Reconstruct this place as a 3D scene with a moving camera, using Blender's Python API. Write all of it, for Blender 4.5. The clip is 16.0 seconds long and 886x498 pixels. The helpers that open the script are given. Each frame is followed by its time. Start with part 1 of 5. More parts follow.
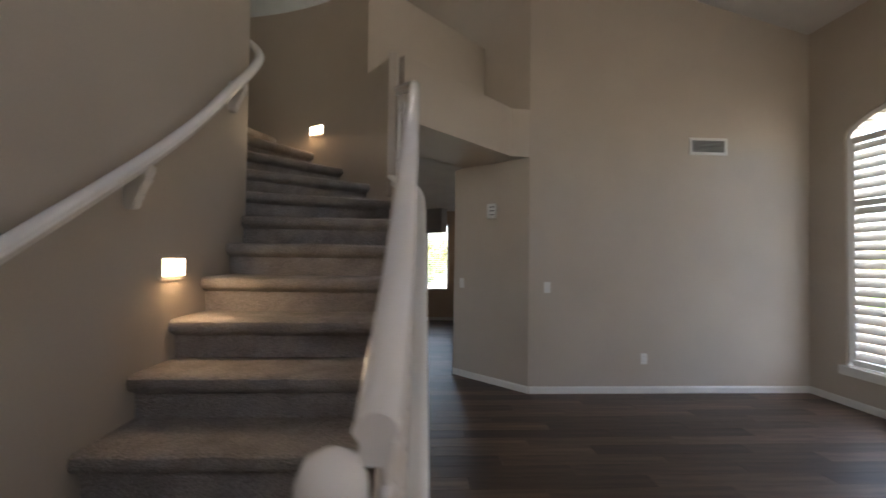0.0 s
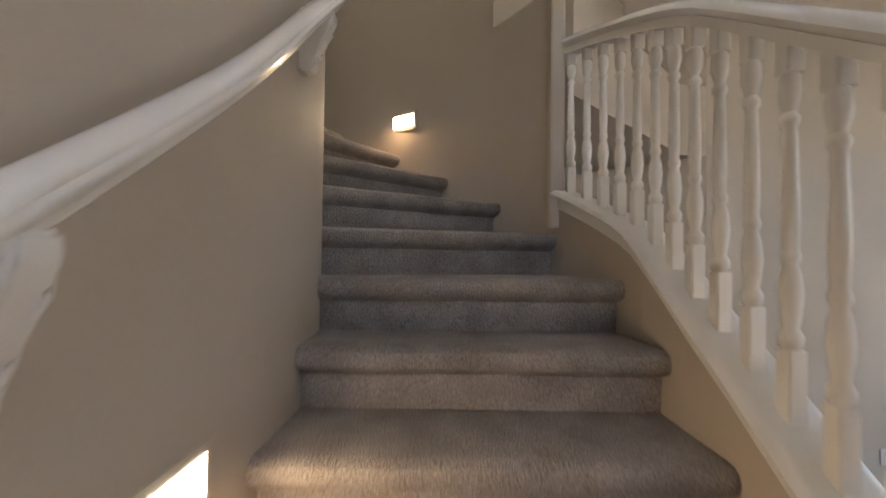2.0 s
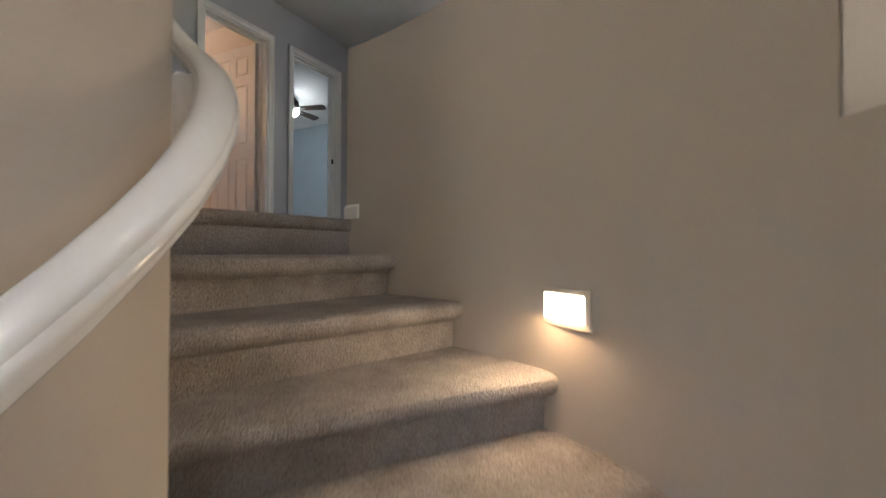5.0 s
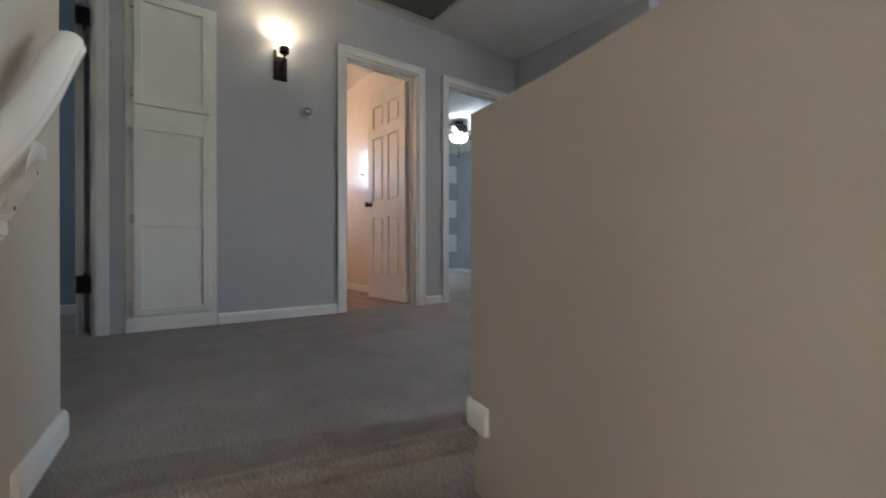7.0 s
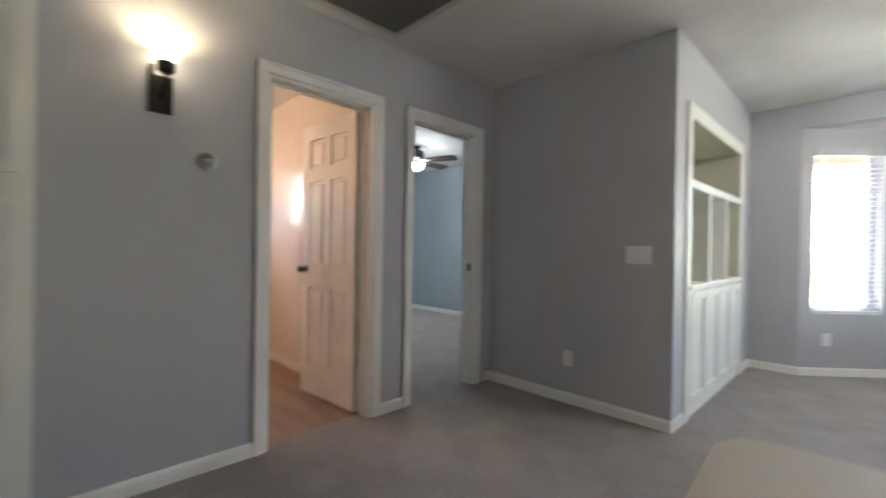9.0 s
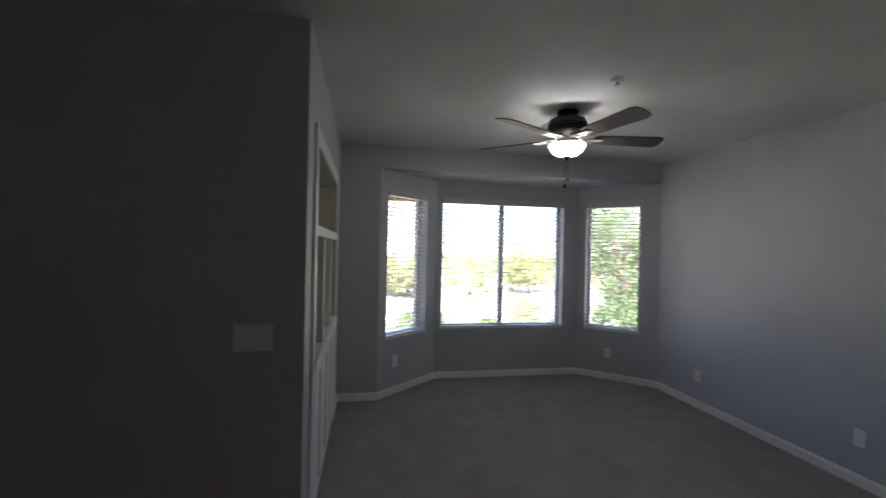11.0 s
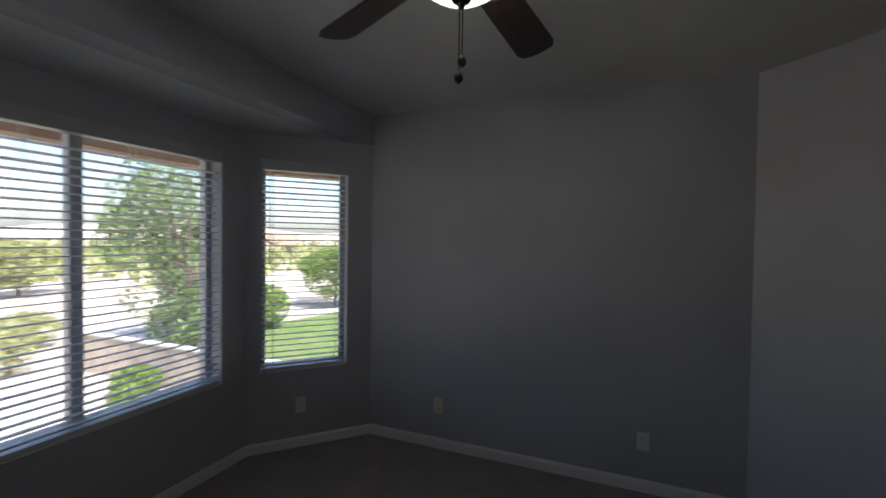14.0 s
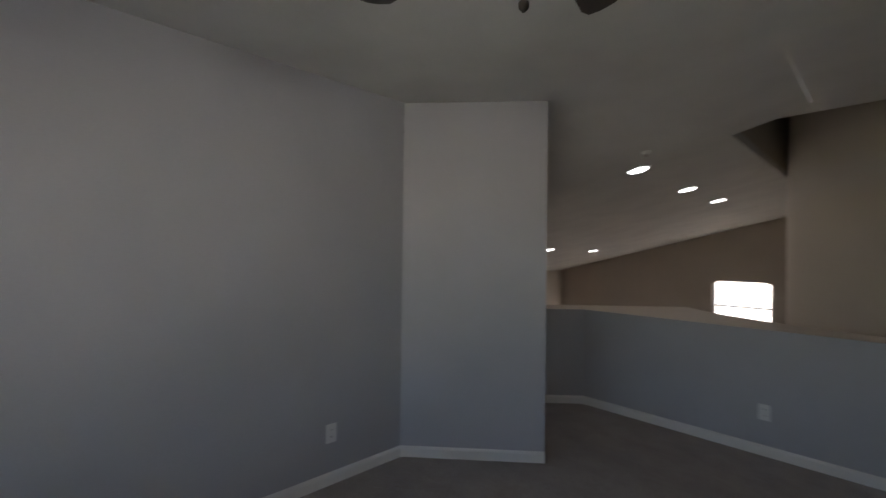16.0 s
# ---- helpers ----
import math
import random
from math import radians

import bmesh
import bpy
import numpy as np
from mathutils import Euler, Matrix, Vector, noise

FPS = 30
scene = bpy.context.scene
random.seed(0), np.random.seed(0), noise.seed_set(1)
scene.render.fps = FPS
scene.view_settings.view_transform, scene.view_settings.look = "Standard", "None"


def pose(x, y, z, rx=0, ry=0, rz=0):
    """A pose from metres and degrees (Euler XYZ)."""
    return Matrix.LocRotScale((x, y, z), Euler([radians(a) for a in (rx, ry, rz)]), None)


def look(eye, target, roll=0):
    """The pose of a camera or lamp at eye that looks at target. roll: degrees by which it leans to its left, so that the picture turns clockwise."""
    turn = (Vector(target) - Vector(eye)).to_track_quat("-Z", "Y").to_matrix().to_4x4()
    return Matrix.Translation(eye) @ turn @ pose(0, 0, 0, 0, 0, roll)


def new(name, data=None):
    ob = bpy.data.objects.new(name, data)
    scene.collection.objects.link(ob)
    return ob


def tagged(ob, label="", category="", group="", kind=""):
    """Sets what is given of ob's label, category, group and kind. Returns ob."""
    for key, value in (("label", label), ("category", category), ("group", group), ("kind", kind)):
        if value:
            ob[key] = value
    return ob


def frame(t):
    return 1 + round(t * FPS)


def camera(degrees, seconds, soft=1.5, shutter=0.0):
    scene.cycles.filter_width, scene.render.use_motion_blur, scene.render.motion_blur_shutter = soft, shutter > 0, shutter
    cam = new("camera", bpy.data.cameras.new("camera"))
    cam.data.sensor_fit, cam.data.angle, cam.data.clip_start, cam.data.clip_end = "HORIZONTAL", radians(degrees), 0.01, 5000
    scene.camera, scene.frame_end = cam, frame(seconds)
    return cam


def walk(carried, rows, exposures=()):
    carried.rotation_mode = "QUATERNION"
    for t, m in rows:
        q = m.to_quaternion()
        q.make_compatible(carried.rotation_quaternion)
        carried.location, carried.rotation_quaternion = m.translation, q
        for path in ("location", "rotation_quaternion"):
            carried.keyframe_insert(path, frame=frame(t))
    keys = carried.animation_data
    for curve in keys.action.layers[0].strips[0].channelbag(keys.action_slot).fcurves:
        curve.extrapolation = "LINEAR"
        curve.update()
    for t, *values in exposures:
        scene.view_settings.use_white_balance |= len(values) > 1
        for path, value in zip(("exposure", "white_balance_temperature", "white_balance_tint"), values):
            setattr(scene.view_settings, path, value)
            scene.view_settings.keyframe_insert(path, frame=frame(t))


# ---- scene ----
cam = camera(92.9, 16.0, shutter=0.5)
PATH = [
    (0, (1.452, -0.018, 1.423), (1.556, 1.979, 1.469), 0.8),
    (0.5, (1.133, 0.229, 1.433), (1.115, 2.228, 1.483), 0.8),
    (1, (0.869, 0.568, 1.462), (0.824, 2.567, 1.489), 0.4),
    (1.5, (0.767, 1.017, 1.586), (0.735, 3.016, 1.626), 0.7),
    (2, (0.723, 1.357, 1.758), (0.699, 3.356, 1.801), 0.7),
    (2.5, (0.750, 1.619, 1.926), (0.706, 3.617, 1.971), 0.6),
    (3, (0.771, 1.855, 2.132), (0.538, 3.841, 2.166), 0.5),
    (3.5, (0.806, 2.076, 2.305), (0.377, 4.029, 2.330), 0.4),
    (4, (0.764, 2.256, 2.505), (0.140, 4.156, 2.493), -0.3),
    (4.2, (0.756, 2.350, 2.561), (0.060, 4.224, 2.552), -0.0),
    (5.2, (0.71, 2.88, 2.90), (-0.32, 4.58, 2.92), 0.2),
    (6.3, (0.455, 3.418, 3.301), (-0.940, 4.851, 3.289), 0.3),
    (6.5, (0.377, 3.534, 3.352), (-1.091, 4.893, 3.341), 0.2),
    (7, (0.145, 3.687, 3.513), (-1.470, 4.866, 3.505), -0.0),
    (7.5, (-0.111, 3.763, 3.635), (-1.856, 4.739, 3.642), 0.1),
    (8, (-0.317, 3.930, 3.792), (-2.109, 4.819, 3.803), 0.3),
    (8.5, (-0.509, 4.019, 3.957), (-2.253, 4.999, 3.95), 0.6),
    (9, (-0.717, 4.11, 4.12), (-2.144, 5.511, 4.112), 0.9),
    (9.5, (-0.804, 4.276, 4.262), (-1.806, 6.007, 4.264), 0.9),
    (10, (-0.887, 4.423, 4.356), (-1.454, 6.341, 4.36), 0.9),
    (10.2, (-0.977, 4.492, 4.412), (-1.358, 6.456, 4.421), 1.2),
    (12.3, (-1.535, 6.10, 4.538), (-0.350, 7.715, 4.484), 0.2),
    (12.5, (-1.482, 6.245, 4.550), (-0.228, 7.800, 4.497), 0.2),
    (13, (-1.345, 6.705, 4.525), (0.142, 8.042, 4.485), 0.4),
    (13.5, (-1.154, 7.081, 4.551), (0.537, 8.148, 4.488), 0.4),
    (14, (-0.956, 7.404, 4.535), (0.898, 8.154, 4.49), 0.8),
    (14.5, (-0.854, 7.768, 4.502), (1.134, 7.983, 4.486), 1.1),
    (15, (-0.718, 8.074, 4.466), (1.225, 7.601, 4.485), 1.0),
    (15.5, (-0.586, 8.292, 4.412), (1.175, 7.346, 4.459), 0.6),
    (16, (-0.465, 8.503, 4.425), (0.99, 7.13, 4.445), 0.7),
]
EXPOSURES = [
    (0.0, 3.17, 6750, 10), (0.5, 3.65, 6700, 10), (1.5, 3.75, 6650, 10), (2.0, 3.95, 6650, 10), (3.0, 4.5, 6500, 10), (4.2, 4.48, 6300, 10), (6.3, 4.5, 5900, 9), (7.5, 4.85, 5850, 9), (8.5, 4.95, 6100, 10),
    (9.0, 4.85, 6250, 10), (9.7, 3.95, 6150, 10), (10.2, 3.15, 6050, 12), (12.3, 2.1, 6050, 15), (13.5, 1.3, 6100, 15), (14.5, 1.2, 6100, 15), (15.2, 1.55, 6100, 14), (16.0, 2.4, 6350, 13),
]
walk(cam, [(t, look(eye, target, roll)) for t, eye, target, roll in PATH], EXPOSURES)

# ---- world, sun, lamps ----
world = bpy.data.worlds.new("sky")
scene.world = world
world.use_nodes = True
wn = world.node_tree
sky = wn.nodes.new("ShaderNodeTexSky")
sky.sky_type, sky.sun_disc = 'NISHITA', False
sky.sun_elevation, sky.sun_rotation, sky.dust_density = radians(55), radians(200), 2.0
wn.nodes["Background"].inputs[1].default_value = 0.15
wn.links.new(sky.outputs[0], wn.nodes["Background"].inputs[0])
sun = new("sun", bpy.data.lights.new("sun", "SUN"))
sun.data.energy, sun.data.angle, sun.data.color = 5.0, radians(0.5), (1.0, 0.95, 0.87)
sun.matrix_world = look((0.0, -6.0, 20.0), (1.8, 0.0, 12.0))


def lamp(name, m, power, color, size, size_y=0.0, shape="RECTANGLE"):
    data = bpy.data.lights.new(name, "AREA")
    data.energy, data.color, data.shape, data.size = power, color, shape, size
    if size_y:
        data.size_y = size_y
    ob = new(name, data)
    ob.matrix_world = m
    return ob


def bulb(name, at, power, color, radius):
    data = bpy.data.lights.new(name, "POINT")
    data.energy, data.color, data.shadow_soft_size = power, color, radius
    ob = new(name, data)
    ob.location = at
    return ob


DAY, WARM, AMBER = (0.93, 0.97, 1.0), (1.0, 0.80, 0.58), (1.0, 0.62, 0.32)
# daylight in the living room's window openings
lamp("window_light", look((5.96, 3.15, 1.9), (0.0, 2.6, 1.4)), 2.6, DAY, 1.7, 2.9)
lamp("window_light", look((4.7, -2.16, 2.0), (3.0, 4.0, 1.5)), 0.7, DAY, 1.5, 2.2)
lamp("window_light", look((1.6, -2.16, 3.45), (1.4, 4.0, 2.2)), 0.11, DAY, 1.0, 0.9)
lamp("window_light", look((1.83, 9.98, 1.46), (1.8, 4.0, 1.2)), 0.8, DAY, 0.5, 1.5)
# lamps of the upper rooms, and fills added where no fixture stands
bulb("sconce_bulb", (-2.87, 4.53, 4.965), 0.16, (1.0, 0.78, 0.50), 0.03)
# unseen cool lamp, added for the bluish reflection on the bath wall
lamp("bath_reflection_lamp", look((-5.43, 5.05, 4.65), (-3.5, 5.3, 4.5)), 0.009, (0.28, 0.44, 1.0), 0.45, 0.55)
bulb("bath_bulb", (-4.6, 4.35, 5.0), 0.62, (1.0, 0.52, 0.23), 0.08)
for k in range(3):
    bulb("fan_bulb", (0.075 + 0.10 * math.cos(2.1 * k), 7.78 + 0.10 * math.sin(2.1 * k), 5.231), 0.48, (1.0, 0.98, 0.92), 0.015)
bulb("fan_bulb", (-5.0, 7.75, 5.17), 0.3, (0.93, 1.0, 1.0), 0.05)
# added area fills for bedroom and side room; no window or fixture here
lamp("bedroom_fill_light", look((-5.4, 6.99, 4.3), (-5.6, 9.0, 4.0)), 0.1, (0.8, 0.95, 1.0), 1.2, 1.2)
lamp("closet_room_fill", look((-3.6, 1.56, 4.3), (-3.7, 3.2, 4.0)), 0.3, (0.8, 0.9, 1.0), 0.8, 1.2)


# ---- materials ----
def material(name, color, rough=0.6, metal=0.0, vary=0.12, scale=6.0, fine=90.0, bump=0.05, tint=None, stretch=(1, 1, 1), per_object=0.0, spec=0.5, depth=0.002):
    """A surface with broad stains, fine grain and relief."""
    m = bpy.data.materials.new(name)
    m.use_nodes = True
    n, l = m.node_tree.nodes, m.node_tree.links
    b = n["Principled BSDF"]
    b.inputs["Roughness"].default_value, b.inputs["Metallic"].default_value = rough, metal
    b.inputs["Specular IOR Level"].default_value = spec
    co = n.new("ShaderNodeTexCoord")
    mp = n.new("ShaderNodeMapping")
    mp.inputs["Scale"].default_value = stretch
    l.new(co.outputs["Object"], mp.inputs["Vector"])
    big, small = n.new("ShaderNodeTexNoise"), n.new("ShaderNodeTexNoise")
    big.inputs["Scale"].default_value, small.inputs["Scale"].default_value = scale, fine
    big.inputs["Detail"].default_value, small.inputs["Detail"].default_value = 3.0, 2.0
    l.new(mp.outputs[0], big.inputs["Vector"])
    l.new(mp.outputs[0], small.inputs["Vector"])
    mix = n.new("ShaderNodeMixRGB")
    other = tint or tuple(c * (1 - vary * 1.6) for c in color)
    mix.inputs[1].default_value, mix.inputs[2].default_value = (*color, 1), (*other, 1)
    ramp = n.new("ShaderNodeMapRange")
    ramp.inputs["From Min"].default_value, ramp.inputs["From Max"].default_value = 0.35, 0.68
    l.new(big.outputs["Fac"], ramp.inputs["Value"])
    l.new(ramp.outputs[0], mix.inputs[0])
    grain = n.new("ShaderNodeMixRGB")
    grain.blend_type = 'OVERLAY'
    grain.inputs[0].default_value = vary
    l.new(mix.outputs[0], grain.inputs[1])
    l.new(small.outputs["Fac"], grain.inputs[2])
    out = grain.outputs[0]
    if per_object:
        info, hsv, mr = n.new("ShaderNodeObjectInfo"), n.new("ShaderNodeHueSaturation"), n.new("ShaderNodeMapRange")
        mr.inputs["To Min"].default_value, mr.inputs["To Max"].default_value = 1 - per_object, 1 + per_object
        l.new(info.outputs["Random"], mr.inputs["Value"])
        l.new(mr.outputs[0], hsv.inputs["Value"])
        l.new(out, hsv.inputs["Color"])
        out = hsv.outputs[0]
    l.new(out, b.inputs["Base Color"])
    if bump:
        bp = n.new("ShaderNodeBump")
        bp.inputs["Strength"].default_value, bp.inputs["Distance"].default_value = bump, depth
        l.new(small.outputs["Fac"], bp.inputs["Height"])
        l.new(bp.outputs[0], b.inputs["Normal"])
    return m


def glowing(name, color, strength):
    m = bpy.data.materials.new(name)
    m.use_nodes = True
    b = m.node_tree.nodes["Principled BSDF"]
    b.inputs["Base Color"].default_value = (0.9, 0.88, 0.82, 1)
    b.inputs["Emission Color"].default_value, b.inputs["Emission Strength"].default_value = (*color, 1), strength
    return m


def glass(name):
    m = bpy.data.materials.new(name)
    m.use_nodes = True
    n, l = m.node_tree.nodes, m.node_tree.links
    n.remove(n["Principled BSDF"])
    mix, a, b = n.new("ShaderNodeMixShader"), n.new("ShaderNodeBsdfTransparent"), n.new("ShaderNodeBsdfGlossy")
    mix.inputs[0].default_value = 0.05
    b.inputs["Roughness"].default_value = 0.02
    l.new(a.outputs[0], mix.inputs[1])
    l.new(b.outputs[0], mix.inputs[2])
    l.new(mix.outputs[0], n["Material Output"].inputs["Surface"])
    return m


BEIGE = material("beige_wall_paint", (0.52, 0.46, 0.39), 0.55, vary=0.05, scale=1.5, fine=160, bump=0.12)
GREY = material("grey_wall_paint", (0.44, 0.44, 0.463), 0.55, vary=0.05, scale=1.5, fine=160, bump=0.12)
TAN = material("tan_wall_paint", (0.50, 0.37, 0.27), 0.6, vary=0.05, scale=1.5, fine=160, bump=0.1)
BATH = material("cream_wall_paint", (0.68, 0.60, 0.52), 0.3, vary=0.04, scale=2, fine=150, bump=0.1)
BLUEGREY = material("blue_grey_wall_paint", (0.33, 0.37, 0.41), 0.6, vary=0.05, scale=2, fine=150, bump=0.1)
STRIPE = material("pale_stripe_paint", (0.66, 0.70, 0.72), 0.6, vary=0.04, scale=2, fine=150, bump=0.1)
CEIL = material("ceiling_texture", (0.66, 0.65, 0.63), 0.8, vary=0.06, scale=2.5, fine=70, bump=0.25, depth=0.004)
WHITE = material("white_gloss_paint", (0.82, 0.80, 0.77), 0.16, vary=0.03, scale=4, fine=60, bump=0.03)
TRIM = material("white_trim_paint", (0.78, 0.77, 0.74), 0.38, vary=0.04, scale=4, fine=60, bump=0.03)
CREAM = material("cream_cabinet_paint", (0.73, 0.72, 0.67), 0.35, vary=0.04, scale=4, fine=60, bump=0.03)
CARPET = material("carpet_pile", (0.37, 0.335, 0.315), 0.95, vary=0.75, scale=7, fine=170, bump=1.0, tint=(0.27, 0.245, 0.23), spec=0.1, depth=0.01)
UPCARPET = material("upper_carpet_pile", (0.40, 0.365, 0.35), 0.95, vary=0.7, scale=5.5, fine=170, bump=1.0, tint=(0.345, 0.315, 0.30), spec=0.1, depth=0.012)
PLANK = material("wood_plank", (0.125, 0.082, 0.058), 0.46, vary=0.6, scale=5, fine=32, bump=0.15, tint=(0.055, 0.037, 0.028), stretch=(0.22, 4, 1), per_object=0.55)
BATHFLOOR = material("tan_vinyl_floor", (0.30, 0.20, 0.13), 0.4, vary=0.2, scale=4, fine=40, bump=0.05, stretch=(0.3, 3, 1))
BLACK = material("black_iron", (0.02, 0.018, 0.016), 0.4, metal=0.6, vary=0.2, scale=20, fine=150, bump=0.05)
BRONZE = material("dark_bronze", (0.05, 0.042, 0.037), 0.35, metal=0.8, vary=0.2, scale=12, fine=120, bump=0.04)
BLADE = material("dark_walnut_blade", (0.055, 0.035, 0.026), 0.3, vary=0.3, scale=6, fine=50, bump=0.05, stretch=(1, 6, 1))
NICKEL = material("brushed_nickel", (0.55, 0.53, 0.50), 0.3, metal=1.0, vary=0.1, scale=15, fine=150, bump=0.03)
PLASTIC = material("white_plastic", (0.76, 0.76, 0.74), 0.35, vary=0.02, scale=6, fine=80, bump=0.0)
IVORY = material("ivory_plastic", (0.72, 0.66, 0.48), 0.4, vary=0.03, scale=6, fine=80, bump=0.0)
SLOT = material("dark_slot", (0.03, 0.03, 0.03), 0.6, vary=0.1, bump=0.0)
SLAT = material("white_blind_slat", (0.72, 0.72, 0.72), 0.4, vary=0.03, scale=8, fine=60, bump=0.02, stretch=(1, 8, 8))
ALU = material("white_window_frame", (0.45, 0.45, 0.46), 0.4, vary=0.05, scale=8, fine=60, bump=0.02)
# vent enamel; its grey also paints in the backlit shade of the blind headrails
GRILLE = material("grille_and_backlit_headrail", (0.50, 0.50, 0.49), 0.45, vary=0.06, scale=8, fine=60, bump=0.02)
NICHE = material("niche_panel", (0.52, 0.50, 0.40), 0.6, vary=0.05, scale=3, fine=150, bump=0.08)
STEPGLOW = glowing("step_light_lens", (1.0, 0.84, 0.58), 1.8)
CANGLOW = glowing("downlight_lens", (0.95, 0.97, 1.0), 2.5)
BOWL = glowing("frosted_bowl", (1.0, 0.97, 0.82), 0.9)
BOWL2 = glowing("frosted_bowl_cool", (0.95, 1.0, 1.0), 3.0)
SHADEGLOW = glowing("sconce_glass", (1.0, 0.82, 0.55), 0.45)
PANE = glass("window_glass")
GRASS = material("lawn_grass", (0.10, 0.17, 0.035), 0.9, vary=0.4, scale=0.8, fine=30, bump=0.6, tint=(0.16, 0.19, 0.06), depth=0.03)
GRAVEL = material("pale_gravel", (0.62, 0.55, 0.45), 0.95, vary=0.35, scale=0.5, fine=25, bump=0.6, tint=(0.38, 0.32, 0.25), depth=0.03)
CONCRETE = material("pale_concrete", (0.55, 0.52, 0.47), 0.85, vary=0.15, scale=1.5, fine=40, bump=0.2)
STUCCO = material("garden_wall_stucco", (0.50, 0.42, 0.33), 0.9, vary=0.2, scale=2, fine=60, bump=0.4)
LEAF = material("leaf_green", (0.17, 0.25, 0.045), 0.6, vary=0.4, scale=4, fine=20, bump=0.1, tint=(0.13, 0.2, 0.04))
LEAF2 = material("leaf_olive", (0.12, 0.165, 0.065), 0.65, vary=0.4, scale=4, fine=20, bump=0.1, tint=(0.15, 0.22, 0.07))
LEAF3 = material("leaf_yellow_green", (0.27, 0.28, 0.11), 0.7, vary=0.4, scale=0.3, fine=3, bump=0.1, tint=(0.28, 0.31, 0.12))
BARK = material("grey_bark", (0.17, 0.13, 0.10), 0.9, vary=0.3, scale=10, fine=50, bump=0.5, depth=0.01)
EAVE = material("eave_wood", (0.42, 0.27, 0.17), 0.7, vary=0.15, scale=5, fine=40, bump=0.1)
ROOFTILE = material("roof_tile", (0.42, 0.27, 0.19), 0.8, vary=0.25, scale=6, fine=40, bump=0.3)


# ---- builders ----
def mesh_of(name, bm, mat, smooth=False):
    me = bpy.data.meshes.new(name)
    bmesh.ops.recalc_face_normals(bm, faces=bm.faces)
    bm.to_mesh(me)
    bm.free()
    for m in (mat if isinstance(mat, (list, tuple)) else [mat]):
        me.materials.append(m)
    if smooth:
        me.polygons.foreach_set("use_smooth", [True] * len(me.polygons))
        me.set_sharp_from_angle(angle=radians(40))
    return me


def thing(name, bm, mat, label, category, group="", kind="", smooth=False):
    return tagged(new(name, mesh_of(name, bm, mat, smooth)), label, category, group, kind)


def empty(name, at, label, category, group="", kind="", rz=0.0):
    ob = tagged(new(name), label, category, group, kind)
    ob.matrix_world = pose(*at, 0, 0, rz)
    return ob


def part(name, bm, mat, parent, label="", smooth=False):
    ob = new(name, bm if isinstance(bm, bpy.types.Mesh) else mesh_of(name, bm, mat, smooth))
    ob.parent = parent
    if label:
        ob["label"] = label
    return ob


def box(bm, x0, x1, y0, y1, z0, z1, bevel=0.0):
    m = Matrix.LocRotScale(((x0 + x1) / 2, (y0 + y1) / 2, (z0 + z1) / 2), None, (abs(x1 - x0), abs(y1 - y0), abs(z1 - z0)))
    r = bmesh.ops.create_cube(bm, size=1, matrix=m)
    if bevel:
        es = {e for v in r["verts"] for e in v.link_edges}
        bmesh.ops.bevel(bm, geom=list(es), offset=bevel, segments=2, affect='EDGES', profile=0.6)
    return bm


def boxes(*rows, bevel=0.0):
    bm = bmesh.new()
    for r in rows:
        box(bm, *r, bevel=bevel)
    return bm


def prism(poly, z0, z1, bm=None):
    bm = bm or bmesh.new()
    lo = [bm.verts.new((x, y, z0(x, y) if callable(z0) else z0)) for x, y in poly]
    hi = [bm.verts.new((x, y, z1(x, y) if callable(z1) else z1)) for x, y in poly]
    bm.faces.new(lo[::-1])
    bm.faces.new(hi)
    for i in range(len(poly)):
        j = (i + 1) % len(poly)
        bm.faces.new((lo[i], lo[j], hi[j], hi[i]))
    return bm


def lathe(profile, steps=20, bm=None, at=(0, 0, 0)):
    """Turned round the z axis: profile rows of radius, height."""
    bm = bm or bmesh.new()
    rings = []
    for r, z in profile:
        rings.append([bm.verts.new((at[0] + max(r, 1e-4) * math.cos(a), at[1] + max(r, 1e-4) * math.sin(a), at[2] + z))
                      for a in (math.tau * i / steps for i in range(steps))])
    for a, b in zip(rings, rings[1:]):
        for i in range(steps):
            j = (i + 1) % steps
            bm.faces.new((a[i], a[j], b[j], b[i]))
    bm.faces.new(rings[0][::-1])
    bm.faces.new(rings[-1])
    return bm


def sweep(profile, path, bm=None, closed=True):
    """A profile of (side, up) carried along a path of points; up stays upright."""
    bm = bm or bmesh.new()
    path = [Vector(p) for p in path]
    rings = []
    for i, p in enumerate(path):
        a, b = path[max(i - 1, 0)], path[min(i + 1, len(path) - 1)]
        d = Vector((b.x - a.x, b.y - a.y, 0)).normalized()
        side = Vector((d.y, -d.x, 0))
        k = 1.0
        if 0 < i < len(path) - 1:
            e = Vector((p.x - a.x, p.y - a.y, 0)).normalized()
            k = 1 / max(0.5, abs(e.dot(d)))
        rings.append([bm.verts.new(p + side * s * k + Vector((0, 0, u))) for s, u in profile])
    n = len(profile)
    for a, b in zip(rings, rings[1:]):
        for i in range(n if closed else n - 1):
            j = (i + 1) % n
            bm.faces.new((a[i], a[j], b[j], b[i]))
    bm.faces.new(rings[0][::-1])
    bm.faces.new(rings[-1])
    return bm


def smooth_line(points, steps=6):
    """A smooth curve through points (Catmull-Rom)."""
    pts = [Vector(p) for p in points]
    pts = [2 * pts[0] - pts[1], *pts, 2 * pts[-1] - pts[-2]]
    out = []
    for i in range(1, len(pts) - 2):
        a, b, c, d = pts[i - 1:i + 3]
        for k in range(steps):
            t = k / steps
            out.append(0.5 * (2 * b + (c - a) * t + (2 * a - 5 * b + 4 * c - d) * t * t + (3 * b - a - 3 * c + d) * t ** 3))
    return out + [pts[-2]]


